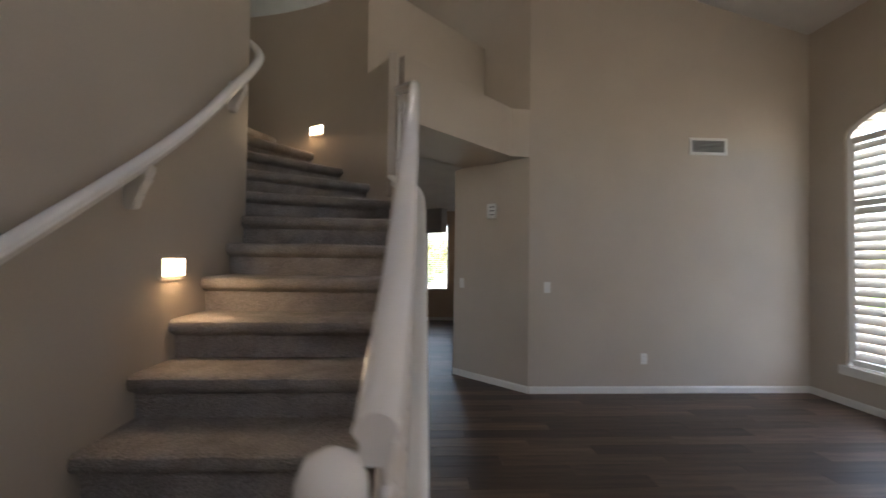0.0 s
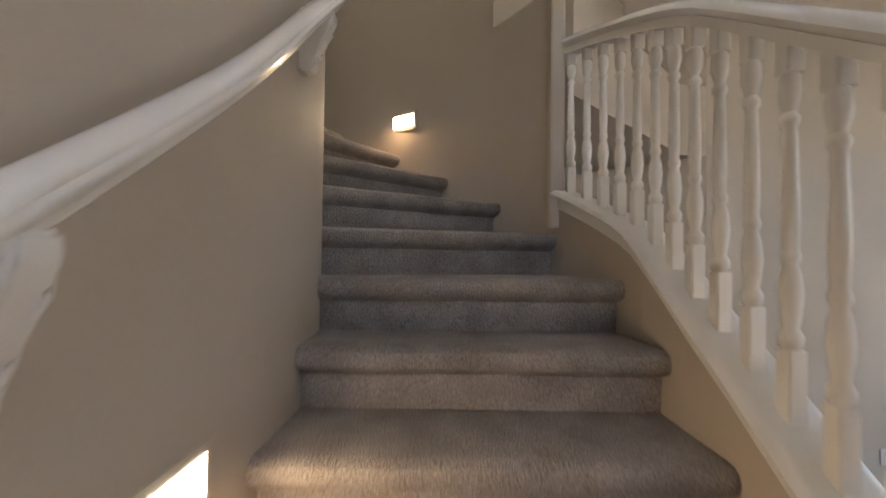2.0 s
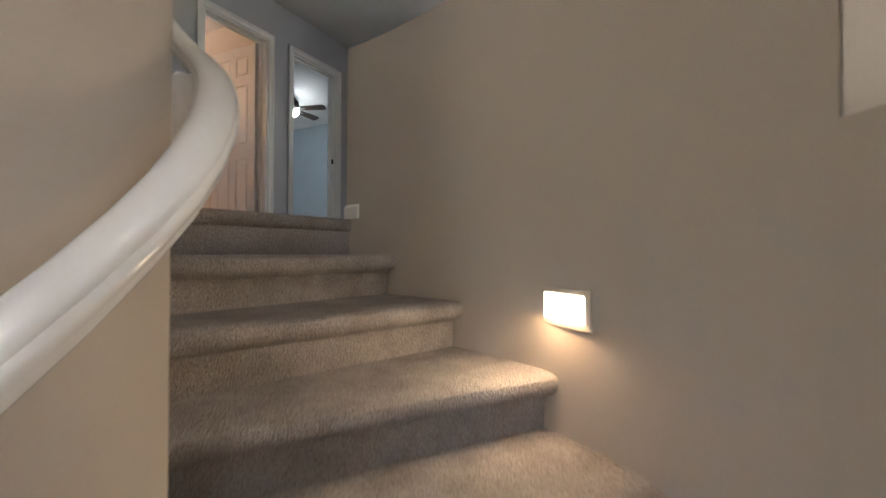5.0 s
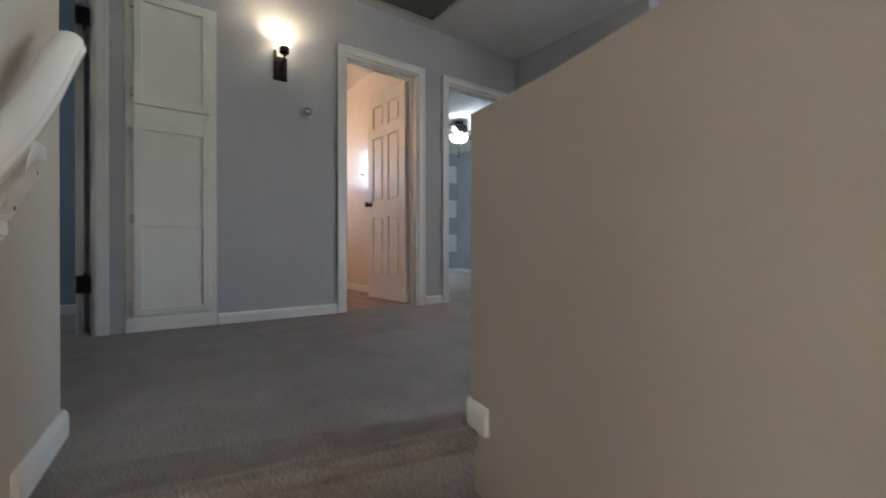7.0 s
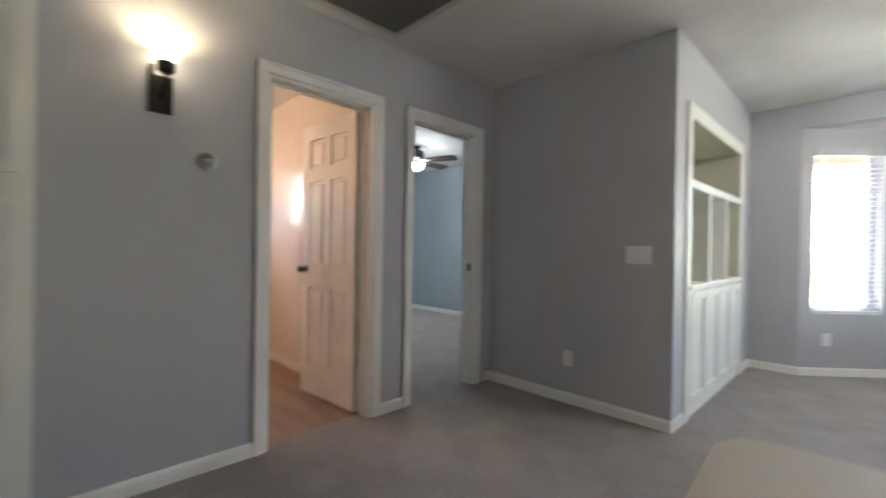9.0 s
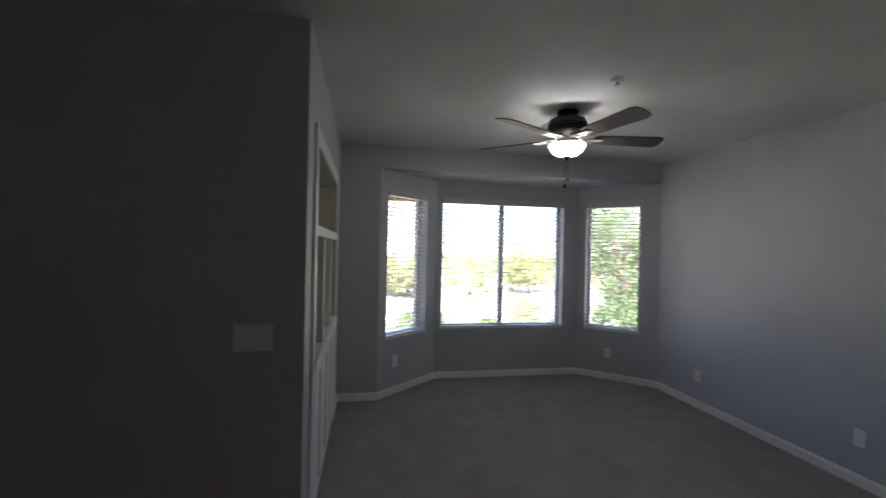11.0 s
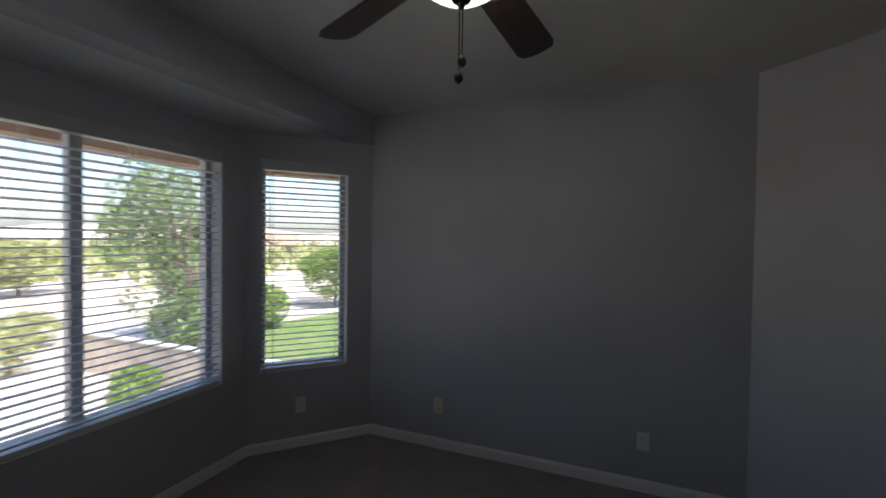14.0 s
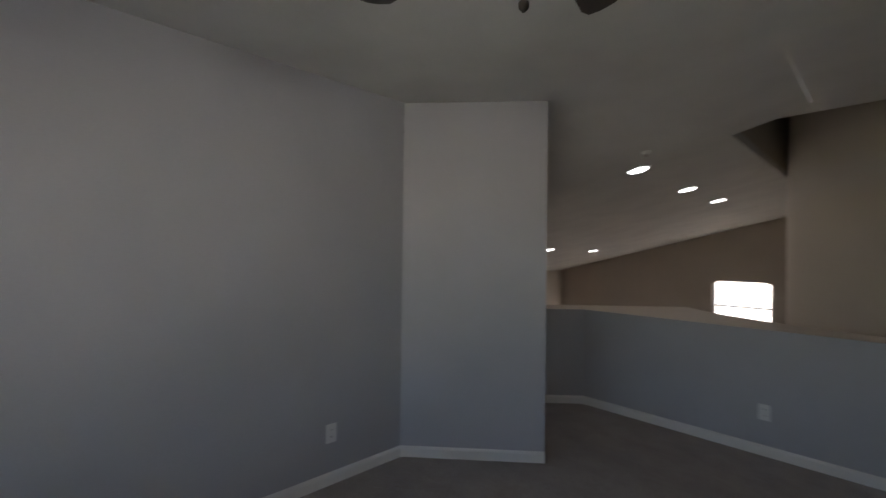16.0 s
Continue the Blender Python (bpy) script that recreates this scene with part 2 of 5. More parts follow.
def wall(name, p, q, z0, z1, thick, mat, holes=(), label="", bm_only=False):
    """An upright wall from p to q, thickened to the right of the way from p to q; holes: rows of (from, to, low, high) along it."""
    p, q = Vector((*p, 0)), Vector((*q, 0))
    d = (q - p).normalized()
    n = Vector((d.y, -d.x, 0))
    length = (q - p).length
    cuts = sorted({0.0, length, *(h[0] for h in holes), *(h[1] for h in holes)})
    bm = bmesh.new()
    for a, b in zip(cuts, cuts[1:]):
        zs = [(z0, z1)]
        for h in holes:
            if h[0] <= a + 1e-6 and b <= h[1] + 1e-6:
                zs = [s for u, v in zs for s in ((u, min(v, h[2])), (max(u, h[3]), v)) if s[1] - s[0] > 1e-4]
        for u, v in zs:
            box(bm, a, b, -thick, 0, u, v)
    bmesh.ops.remove_doubles(bm, verts=bm.verts, dist=1e-5)
    inner = [f for f in bm.faces if len([g for g in bm.faces if g is not f and set(g.verts) == set(f.verts)])]
    bmesh.ops.delete(bm, geom=inner, context='FACES_ONLY')
    bm.transform(Matrix.Translation(p) @ Matrix(((d.x, -n.x, 0, 0), (d.y, -n.y, 0, 0), (0, 0, 1, 0), (0, 0, 0, 1))))
    return tagged(new(name, mesh_of(name, bm, mat)), label, "wall", kind="structure")


BASE_PROFILE = [(0, 0), (0.014, 0), (0.014, 0.07), (0.009, 0.082), (0.004, 0.09), (0, 0.09)]
BASE_PROFILE = [(a, b * 0.82) for a, b in BASE_PROFILE]


def baseboard(path, z, label="white painted baseboard along the wall"):
    """Runs along path with its face to the right of the way."""
    return tagged(new("baseboard", mesh_of("baseboard", sweep(BASE_PROFILE, [(x, y, z) for x, y in path]), TRIM)), label, "baseboard", kind="structure")


def along(poly):
    """Lengths along a line of points."""
    out = [0.0]
    for a, b in zip(poly, poly[1:]):
        out.append(out[-1] + (Vector(b[:2]) - Vector(a[:2])).length)
    return out


# ---- plan ----
F = 3.0                      # upper floor
TOP = 5.485                  # upper ceiling
HALF = 3.9                     # top of the half wall
RISE, RUN, FIRST = F / 16, 0.2725, 0.66
OUTER = [(p.x, p.y) for p in smooth_line([(1.36, 2.3, 0), (1.35, 2.8, 0), (1.24, 3.22, 0), (1.0, 3.63, 0), (0.74, 3.9, 0), (0.42, 4.12, 0), (0.0, 4.3, 0), (-0.4, 4.41, 0), (-0.80, 4.477, 0)])]
INNER = [(p.x, p.y) for p in smooth_line([(0.29, 2.2, 0), (0.29, 2.65, 0), (0.25, 2.92, 0), (0.1, 3.1, 0), (-0.2, 3.26, 0), (-0.6, 3.39, 0), (-1.0, 3.488, 0), (-1.38, 3.522, 0)])]
# outer and inner end of each nosing
NOSE = [((1.36, FIRST + RUN * k), (0.29, FIRST + RUN * k)) for k in range(8)] + [
    ((1.345, 2.84), (0.285, 2.80)), ((1.215, 3.28), (0.25, 2.94)), ((0.99, 3.64), (0.13, 3.08)), ((0.70, 3.93), (-0.05, 3.19)),
    ((0.38, 4.14), (-0.21, 3.262)), ((-0.05, 4.31), (-0.40, 3.33)), ((-0.46, 4.42), (-0.64, 3.40)), ((-0.78, 4.47), (-0.97, 3.485))]
LEDGE = F + 0.045
CORNER = (0.955, 3.68)       # where the half wall leaves the stairs


def slope(x, y=0.0):
    """Height of the living room's sloping ceiling."""
    return min(TOP, 4.0 + 0.25 * (5.77 - x))


# ---- structure: ground floor ----
floor_ground = thing("floor_living", prism([(-3.0, -2.3), (6.1, -2.3), (6.1, 10.1), (-3.0, 10.1)], -0.12, -0.012), PLANK, "dark brown wood subfloor of the living room", "floor", kind="structure")
wall("wall_living_back", (2.61, 4.45), (6.0, 4.45), 0, 5.6, -0.15, BEIGE, label="tall beige painted wall with an air vent")
wall("wall_living_right", (5.77, 4.6), (5.77, -2.3), 0, 4.3, -0.2, BEIGE, [(0.55, 2.35, 0.40, 3.0)], "beige painted wall with an arched window")
wall("wall_living_front", (5.9, -1.95), (-1.2, -1.95), 0, 6.7, -0.2, BEIGE, [(0.45, 1.95, 0.5, 3.12), (3.75, 4.8, 2.95, 3.95)], "beige painted front wall with high windows")
wall("wall_angled", (1.87, 5.235), (2.61, 4.45), 0, 2.55, -0.12, BEIGE, label="beige angled wall with a thermostat")
wall("wall_angled_upper", (1.20, 5.946), (2.61, 4.45), 2.55, 5.6, -0.12, BEIGE, label="beige angled wall above the ledge")
baseboard([(2.62, 4.45), (5.77, 4.45)], 0)
baseboard([(5.77, 4.45), (5.77, -1.9)], 0)
baseboard([(1.87, 5.235), (2.61, 4.45)], 0)
# room under the loft
wall("wall_den_far", (-1.5, 9.75), (4.5, 9.75), 0, 2.53, -0.2, TAN, [(3.08, 3.60, 0.69, 2.23)], "tan painted wall with a blind-covered window")
wall("wall_den_right", (2.45, 9.75), (1.87, 5.25), 0, 2.53, -0.15, TAN, label="tan painted wall of the room below the loft")
wall("wall_den_left", (-0.6, 4.9), (-0.6, 9.75), 0, 2.53, -0.15, TAN, label="tan painted wall of the room below the loft")
baseboard([(-0.6, 9.75), (2.45, 9.75)], 0)
thing("ceiling_den", prism([(-1.0, 4.62), (1.55, 4.62), (1.975, 5.06), (1.86, 5.3), (2.6, 9.9), (-1.0, 9.9)], 2.53, 2.6), CEIL, "pale textured ceiling below the loft", "ceiling", kind="structure")

# ---- structure: stair walls, ledge, half wall ----
k_rail = min(range(len(OUTER)), key=lambda i: (Vector(OUTER[i]) - Vector((1.2, 3.3))).length)
k_corner = min(range(len(OUTER)), key=lambda i: (Vector(OUTER[i]) - Vector(CORNER)).length)
back = [(x + 0.045, y + 0.09) for x, y in OUTER]
shell = prism(OUTER[k_rail:k_corner + 1] + back[k_rail:k_corner + 1][::-1], 0, LEDGE)
prism(OUTER[k_corner:] + back[k_corner:][::-1], 0, HALF, shell)
thing("wall_stair_outer", shell, BEIGE, "beige curved wall on the outer side of the stairs", "wall", kind="structure", smooth=True)
ledge_poly = [*back[k_rail:], (-0.70, 4.70), (1.52, 4.70), (1.95, 5.09), (2.606, 4.446), (2.40, 4.42), (1.30, 3.32)]
thing("wall_ledge", prism(ledge_poly, 2.53, LEDGE), BEIGE, "beige drywall ledge beside the stairs below the loft", "ledge", kind="structure")
half = prism([(OUTER[k_corner][0] + 0.003, OUTER[k_corner][1] - 0.002), *back[k_corner:-5], (-0.795, 4.480), (-0.815, 4.492), (-0.83, 4.52), (-0.84, 4.67), (-0.82, 4.71), (-0.77, 4.725), (1.55, 4.725), (1.945, 5.12), (2.17, 4.87)], F - 0.02, HALF + 0.001)
top_edges = [e for e in half.edges if all(abs(v.co.z - HALF) < 1e-4 for v in e.verts)]
bmesh.ops.bevel(half, geom=top_edges, offset=0.018, segments=3, affect='EDGES')
bmesh.ops.recalc_face_normals(half, faces=half.faces)
for f in half.faces:
    c, n = f.calc_center_median(), f.normal
    f.material_index = 1 if n.z < 0.5 and (n.y > 0.6 or (n.x < -0.6 and c.x > 1.4)) and c.y > 4.66 else 0
thing("wall_half", half, [BEIGE, GREY], "half-height drywall parapet with a rounded beige top", "half wall", kind="structure", smooth=True)
baseboard([(1.945, 5.12), (1.55, 4.725), (-0.77, 4.725), (-0.82, 4.71), (-0.84, 4.67), (-0.83, 4.52), (-0.815, 4.492), (-0.795, 4.480), (-0.70, 4.458)], F)
wall_in = [(0.29, -1.95), (0.29, 1.0), *INNER]
core = wall_in + [(-1.40, 3.41), (-1.02, 3.375), (-0.62, 3.29), (-0.24, 3.16), (0.03, 3.02), (0.16, 2.86), (0.19, 2.6), (0.19, -1.95)]
thing("wall_stair_inner", prism(core, 0, 6.6), BEIGE, "tall beige curved wall at the inner side of the stairs", "wall", kind="structure", smooth=True)
baseboard([(-1.0, 3.490), (-1.385, 3.525), (-1.40, 3.42)], F)

# ---- structure: upper floor ----
thing("floor_upper", prism([(-3.1, 1.4), (-1.45, 1.4), (-1.42, 3.44), (-1.39, 3.528), (-0.97, 3.485), (-0.78, 4.47), (-0.70, 4.70), (1.53, 4.70), (1.95, 5.10), (1.30, 5.9),
                            (1.95, 6.6), (1.95, 9.2), (1.27, 9.85), (-0.55, 9.85), (-1.25, 9.2), (-2.1, 9.2), (-2.1, 7.0), (-3.1, 7.0)], F - 0.25, F - 0.001), UPCARPET, "grey-brown cut pile carpet of the loft and hall", "carpet", kind="structure")
HALL_HOLES = [(1.36, 2.10, F - 1, F + 2.04), (3.62, 4.31, F - 1, F + 2.04), (4.63, 5.32, F - 1, F + 2.04), (2.235, 2.72, F + 0.09, F + 2.07)]
wall("wall_hall", (-3.0, 1.4), (-3.0, 7.0), F, TOP, -0.12, GREY, HALL_HOLES, "pale grey hall wall with doorways and a sconce")
wall("wall_switch", (-3.0, 6.93), (-1.566, 6.93), F, TOP, -0.12, GREY, label="pale grey wall with a light switch")
wall("wall_nook", (-1.566, 7.05), (-1.566, 9.148), F, TOP, -0.06, GREY, [(0.15, 1.68, F, F + 2.03)], "grey wall with a built-in bookcase")
wall("wall_loft_short", (-1.626, 9.148), (-1.18, 9.148), F, TOP, -0.15, GREY, label="short grey wall beside the bay")
wall("wall_bay_header", (-1.18, 9.148), (1.89, 9.148), 5.26, TOP, -0.15, GREY, label="grey header above the bay window")
wall("wall_loft_right", (1.89, 9.2), (1.89, 6.672), F, TOP, -0.15, GREY, label="plain pale grey loft wall")
wall("wall_column", (1.89, 6.672), (1.154, 5.994), F, TOP, -0.1, GREY, label="grey angled wall end beside the parapet")
BAY = [(-1.18, 9.148), (-0.515, 9.76), (1.235, 9.76), (1.89, 9.155)]
SILL, HEAD = F + 0.565, F + 2.085
wall("wall_bay_left", BAY[0], BAY[1], F - 1, 5.4, -0.18, GREY, [(0.115, 0.725, SILL, HEAD)], "grey angled bay wall with a window")
wall("wall_bay_middle", BAY[1], BAY[2], F - 1, 5.4, -0.18, GREY, [(0.05, 1.555, SILL, HEAD)], "grey bay wall with a wide window")
wall("wall_bay_right", BAY[2], BAY[3], F - 1, 5.4, -0.18, GREY, [(0.09, 0.70, SILL, HEAD)], "grey angled bay wall with a window")
thing("ceiling_bay", prism([(-1.3, 9.16), (-0.6, 9.9), (1.3, 9.9), (2.0, 9.16)], 5.26, 5.33), CEIL, "pale soffit above the bay window", "ceiling", kind="structure")
baseboard([(-3.0, 4.13), (-3.0, 4.96)], F)
baseboard([(-3.0, 5.79), (-3.0, 5.965)], F)
baseboard([(-3.0, 6.845), (-3.0, 6.93), (-1.566, 6.93), (-1.566, 7.19)], F)
baseboard([(-1.566, 8.75), (-1.566, 9.148), BAY[0], BAY[1], BAY[2], BAY[3], (1.89, 6.672), (1.154, 5.994)], F)
# ceilings
ceil = bmesh.new()
prism([(-3.2, 1.3), (-1.43, 1.3), (-1.43, 4.45), (-0.1, 4.45), (-0.1, 6.0), (2.05, 6.0), (2.05, 9.15), (-2.1, 9.15), (-2.1, 7.05), (-3.2, 7.05)], TOP, TOP + 0.1, ceil)
box(ceil, -0.1, 0.37, 4.45, 4.72, TOP, TOP + 0.1)
thing("ceiling_loft", ceil, CEIL, "flat pale textured ceiling of hall and loft", "ceiling", kind="structure")
bm = bmesh.new()
xs, ys = [-0.1 + i * 0.1 for i in range(29)], [6.0 - 0.1 * i for i in range(14)]
ease = [(1 - math.cos(math.pi * i / 13)) / 2 for i in range(14)]
grid = [[bm.verts.new((x, y, TOP + (slope(x) - TOP) * e)) for x in xs] for y, e in zip(ys, ease)]
for a, b in zip(grid, grid[1:]):
    for i in range(len(xs) - 1):
        bm.faces.new((a[i], a[i + 1], b[i + 1], b[i]))
prism([(0.36, 4.7), (0.36, -2.2), (6.0, -2.2), (6.0, 4.7)], lambda x, y: slope(x), lambda x, y: slope(x) + 0.08, bm)
thing("ceiling_living", bm, CEIL, "sloping pale ceiling with round downlights", "ceiling", kind="structure", smooth=True)
thing("ceiling_stairwell", prism([(-1.6, -2.2), (0.5, -2.2), (0.5, 4.6), (-1.6, 4.6)], 6.5, 6.6), CEIL, "high pale ceiling above the stairs", "ceiling", kind="structure")
thing("wall_stairwell_upper", boxes((-1.43, 0.36, 4.45, 4.53, TOP + 0.1, 6.5), (0.36, 0.44, -1.95, 4.45, 5.42, 6.5), (-1.51, -1.43, 1.3, 4.53, TOP + 0.1, 6.5)), BEIGE, "beige upper walls of the stairwell", "wall", kind="structure")
thing("roof", prism([(-7.2, -2.6), (6.4, -2.6), (6.4, 10.3), (-7.2, 10.3)], 6.7, 6.8), ROOFTILE, "brown tiled house roof", "roof", kind="structure")
thing("eave", prism([(-2.6, 9.2), (-1.0, 10.6), (1.7, 10.6), (3.4, 9.2), (3.4, 9.4), (1.8, 10.75), (-1.1, 10.75), (-2.6, 9.4)], 5.115, 5.38), EAVE, "brown wooden eave board outside the bay window", "eave", kind="structure")
# side rooms
wall("wall_bath_north", (-3.12, 5.82), (-6.0, 5.82), F, TOP, 0.1, BATH, label="cream bathroom wall")
wall("wall_bath_west", (-5.4, 5.82), (-5.4, 3.9), F, TOP, 0.1, BATH, [(0.52, 1.02, F + 1.35, F + 1.95)], "cream bathroom wall with a small assumed window")
wall("wall_bath_south", (-5.4, 3.95), (-3.12, 3.95), F, TOP, 0.1, BATH, label="cream bathroom wall")
thing("floor_bath", prism([(-5.5, 3.85), (-3.02, 3.85), (-3.02, 5.92), (-5.5, 5.92)], F - 0.1, F - 0.004), BATHFLOOR, "tan wood-look bathroom floor", "floor", kind="structure")
thing("ceiling_bath", prism([(-5.5, 3.85), (-3.1, 3.85), (-3.1, 5.92), (-5.5, 5.92)], TOP - 0.02, TOP + 0.08), BATH, "cream bathroom ceiling", "ceiling", kind="structure")
baseboard([(-5.4, 5.82), (-3.12, 5.82)], F)
wall("wall_bedroom_north", (-6.85, 9.15), (-3.0, 9.15), F, TOP, -0.1, BLUEGREY, label="blue-grey bedroom wall")
wall("wall_bedroom_west", (-6.85, 5.95), (-6.85, 9.2), F, TOP, -0.1, BLUEGREY, label="blue-grey bedroom wall with pale painted stripes")
wall("wall_bedroom_east", (-3.0, 9.2), (-3.0, 7.02), F, TOP, -0.1, BLUEGREY, label="blue-grey bedroom wall")
wall("wall_bedroom_south", (-3.1, 6.0), (-6.9, 6.0), F, TOP, -0.06, BLUEGREY, label="blue-grey bedroom wall")
thing("floor_bedroom", prism([(-6.95, 5.9), (-3.02, 5.9), (-3.02, 9.25), (-6.95, 9.25)], F - 0.1, F - 0.006), UPCARPET, "grey bedroom carpet", "carpet", kind="structure")
thing("ceiling_bedroom", prism([(-6.95, 5.93), (-3.1, 5.93), (-3.1, 9.25), (-6.95, 9.25)], TOP - 0.02, TOP + 0.08), CEIL, "white bedroom ceiling", "ceiling", kind="structure")
for z in (3.42, 4.13, 4.85):
    thing("wall_stripe", boxes((-6.848, -6.844, 6.02, 9.14, z, z + 0.36)), STRIPE, "pale painted stripe on the bedroom wall", "stripe", "bedroom wall stripes", "structure")
baseboard([(-6.84, 6.0), (-6.84, 9.15), (-3.12, 9.15)], F)
wall("wall_closet_west", (-4.15, 1.5), (-4.15, 3.9), F, TOP, -0.1, BLUEGREY, label="blue-grey wall of the side room")
wall("wall_closet_north", (-4.15, 3.575), (-3.12, 3.575), F, TOP, -0.05, BLUEGREY, label="blue-grey wall of the side room")
wall("wall_closet_south", (-3.0, 1.5), (-4.2, 1.5), F, TOP, -0.1, BLUEGREY, label="blue-grey wall of the side room")
thing("floor_side_room", prism([(-4.2, 1.4), (-3.02, 1.4), (-3.02, 3.84), (-4.2, 3.84)], F - 0.1, F - 0.004), UPCARPET, "grey carpet of the side room", "carpet", kind="structure")
thing("ceiling_side_room", prism([(-4.2, 1.4), (-3.1, 1.4), (-3.1, 3.84), (-4.2, 3.84)], TOP - 0.02, TOP + 0.08), CEIL, "pale ceiling of the side room", "ceiling", kind="structure")
baseboard([(-4.15, 1.5), (-4.15, 3.56)], F)
wall("wall_hall_south", (-1.4, 1.45), (-3.1, 1.45), F, TOP, -0.1, GREY, label="pale grey wall closing the hall")
wall("wall_hall_east", (-1.43, 3.45), (-1.43, 1.4), F, TOP, -0.02, GREY, label="pale grey hall wall behind the stairs")

# ---- staircase ----
stairs = empty("staircase", (0, 0, 0), "curved staircase covered in grey-brown carpet between beige walls", "staircase")


def carpet_step(k):
    """Step k: a carpeted tread with a rolled nosing and its riser below."""
    (o, i), z = NOSE[k], RISE * (k + 1)
    (o2, i2) = NOSE[k + 1] if k < 15 else ((-0.82, 4.5), (-1.1, 3.55))
    # both ends run a little into the walls
    sa, sb = (Vector(o) - Vector(i)).normalized(), (Vector(o2) - Vector(i2)).normalized()
    ia, oa, ib, ob = Vector(i) - sa * 0.05, Vector(o) + sa * 0.02, Vector(i2) - sb * 0.05, Vector(o2) + sb * 0.02
    bm = bmesh.new()
    n = 12
    rings = []
    for j in range(n + 1):
        u = j / n
        p, q = ia.lerp(oa, u), ib.lerp(ob, u)
        d = (q - p).normalized() if (q - p).length > 1e-4 else Vector((0, 1))
        across = (Vector(o) - Vector(i)).normalized()
        back = Vector((-across.y, across.x))
        wave = 0.004 * noise.noise(Vector((p.x * 9, p.y * 9, z * 3)))
        # section: riser foot, riser top under the nosing, rolled nosing, tread back
        sec = [(0.04, -RISE - 0.002), (0.036, -0.12), (0.032, -0.082), (0.018, -0.074), (0.0, -0.068), (-0.016, -0.054), (-0.021, -0.034), (-0.016, -0.014), (0.0, -0.003), (0.025, 0.0)]
        ring = [bm.verts.new((p.x + back.x * (s + wave), p.y + back.y * (s + wave), z + h + (wave if h > -0.05 else 0))) for s, h in sec]
        ring.append(bm.verts.new((q.x + back.x * 0.055, q.y + back.y * 0.055, z)))
        ring.append(bm.verts.new((q.x + back.x * 0.055, q.y + back.y * 0.055, z - RISE)))
        rings.append(ring)
    for a, b in zip(rings, rings[1:]):
        for j in range(len(a)):
            k2 = (j + 1) % len(a)
            bm.faces.new((a[j], a[k2], b[k2], b[j]))
    bm.faces.new(rings[0][::-1])
    bm.faces.new(rings[-1])
    return bm


for k in range(16):
    part("step", carpet_step(k), CARPET, stairs, smooth=True)
part("understair_body", prism([(0.29, FIRST + 0.1), (1.36, FIRST + 0.1), (1.36, 2.7), (0.29, 2.7)], 0.0, lambda x, y: max(0.02, (y - FIRST) * RISE / RUN - 0.12)), BEIGE, stairs)


def stair_height(x, y):
    """Height of the line of nosings at a place beside the outer edge."""
    if y < NOSE[8][0][1] and x > 1.2:
        return RISE + (y - FIRST) * RISE / RUN
    best = None
    for k in range(8, 15):
        a, b = Vector(NOSE[k][0]), Vector(NOSE[k + 1][0])
        t = max(0, min(1, (Vector((x, y)) - a).dot(b - a) / (b - a).length_squared))
        d = (Vector((x, y)) - a.lerp(b, t)).length
        if best is None or d < best[0]:
            best = (d, RISE * (k + 1 + t))
    return best[1]


rail_plan = [(1.40 - 0.012 * max(0, 1 - i / 2.0), FIRST - 0.04 + 0.1 * i) for i in range(18)] + [(x + 0.035, y) for x, y in OUTER[2:k_rail + 1]]
rail_plan = [p for i, p in enumerate(rail_plan) if i == 0 or p[1] > rail_plan[i - 1][1] + 0.01]
# low wall below the balusters, and its moulded cap
curb = bmesh.new()
pts = [(x, y, stair_height(x, y) + 0.17) for x, y in rail_plan]
for (x0, y0, z0), (x1, y1, z1) in zip(pts, pts[1:]):
    a = [curb.verts.new(c) for c in ((x0 - 0.045, y0, 0), (x0 + 0.055, y0, 0), (x0 + 0.055, y0, z0), (x0 - 0.045, y0, z0))]
    b = [curb.verts.new(c) for c in ((x1 - 0.045, y1, 0), (x1 + 0.055, y1, 0), (x1 + 0.055, y1, z1), (x1 - 0.045, y1, z1))]
    for j in range(4):
        curb.faces.new((a[j], a[(j + 1) % 4], b[(j + 1) % 4], b[j]))
bmesh.ops.remove_doubles(curb, verts=curb.verts, dist=1e-4)
thing("wall_stair_curb", curb, BEIGE, "low beige wall that carries the stair railing", "wall", kind="structure")
railing = empty("stair_railing", (1.4, FIRST, 0), "white painted stair railing with turned balusters and a rounded handrail", "railing")


def local(ob, bm):
    bm.transform(ob.matrix_world.inverted())
    return bm


cap_path = [(x + 0.005, y, z) for x, y, z in pts]
CAP = [(-0.075, 0), (0.075, 0), (0.08, 0.012), (0.07, 0.028), (0.05, 0.034), (-0.05, 0.034), (-0.07, 0.028), (-0.08, 0.012)]
part("base_rail", local(railing, sweep(CAP, cap_path)), TRIM, railing, "white moulded base rail", True)
FILLET = [(-0.052, -0.05), (0.06, -0.05), (0.062, 0.002), (-0.054, 0.002)]
part("base_trim", local(railing, sweep(FILLET, cap_path)), TRIM, railing)
GRIP = [(0.036 * math.cos(a) * (1.0 if math.sin(a) > -0.4 else 0.82), 0.030 * math.sin(a)) for a in (math.tau * i / 14 for i in range(14))]
RAILUP = 0.80


def rail_height(y):
    """Height of the handrail: parallel to the steps, then easing off into the curve."""
    keys = [(0.0, 0.735), (2.45, 2.42), (2.65, 2.53), (2.9, 2.63), (3.1, 2.70), (3.35, 2.755)]
    for (a, u), (b, v) in zip(keys, keys[1:]):
        if y <= b:
            return u + (v - u) * (y - a) / (b - a)
    return keys[-1][1]


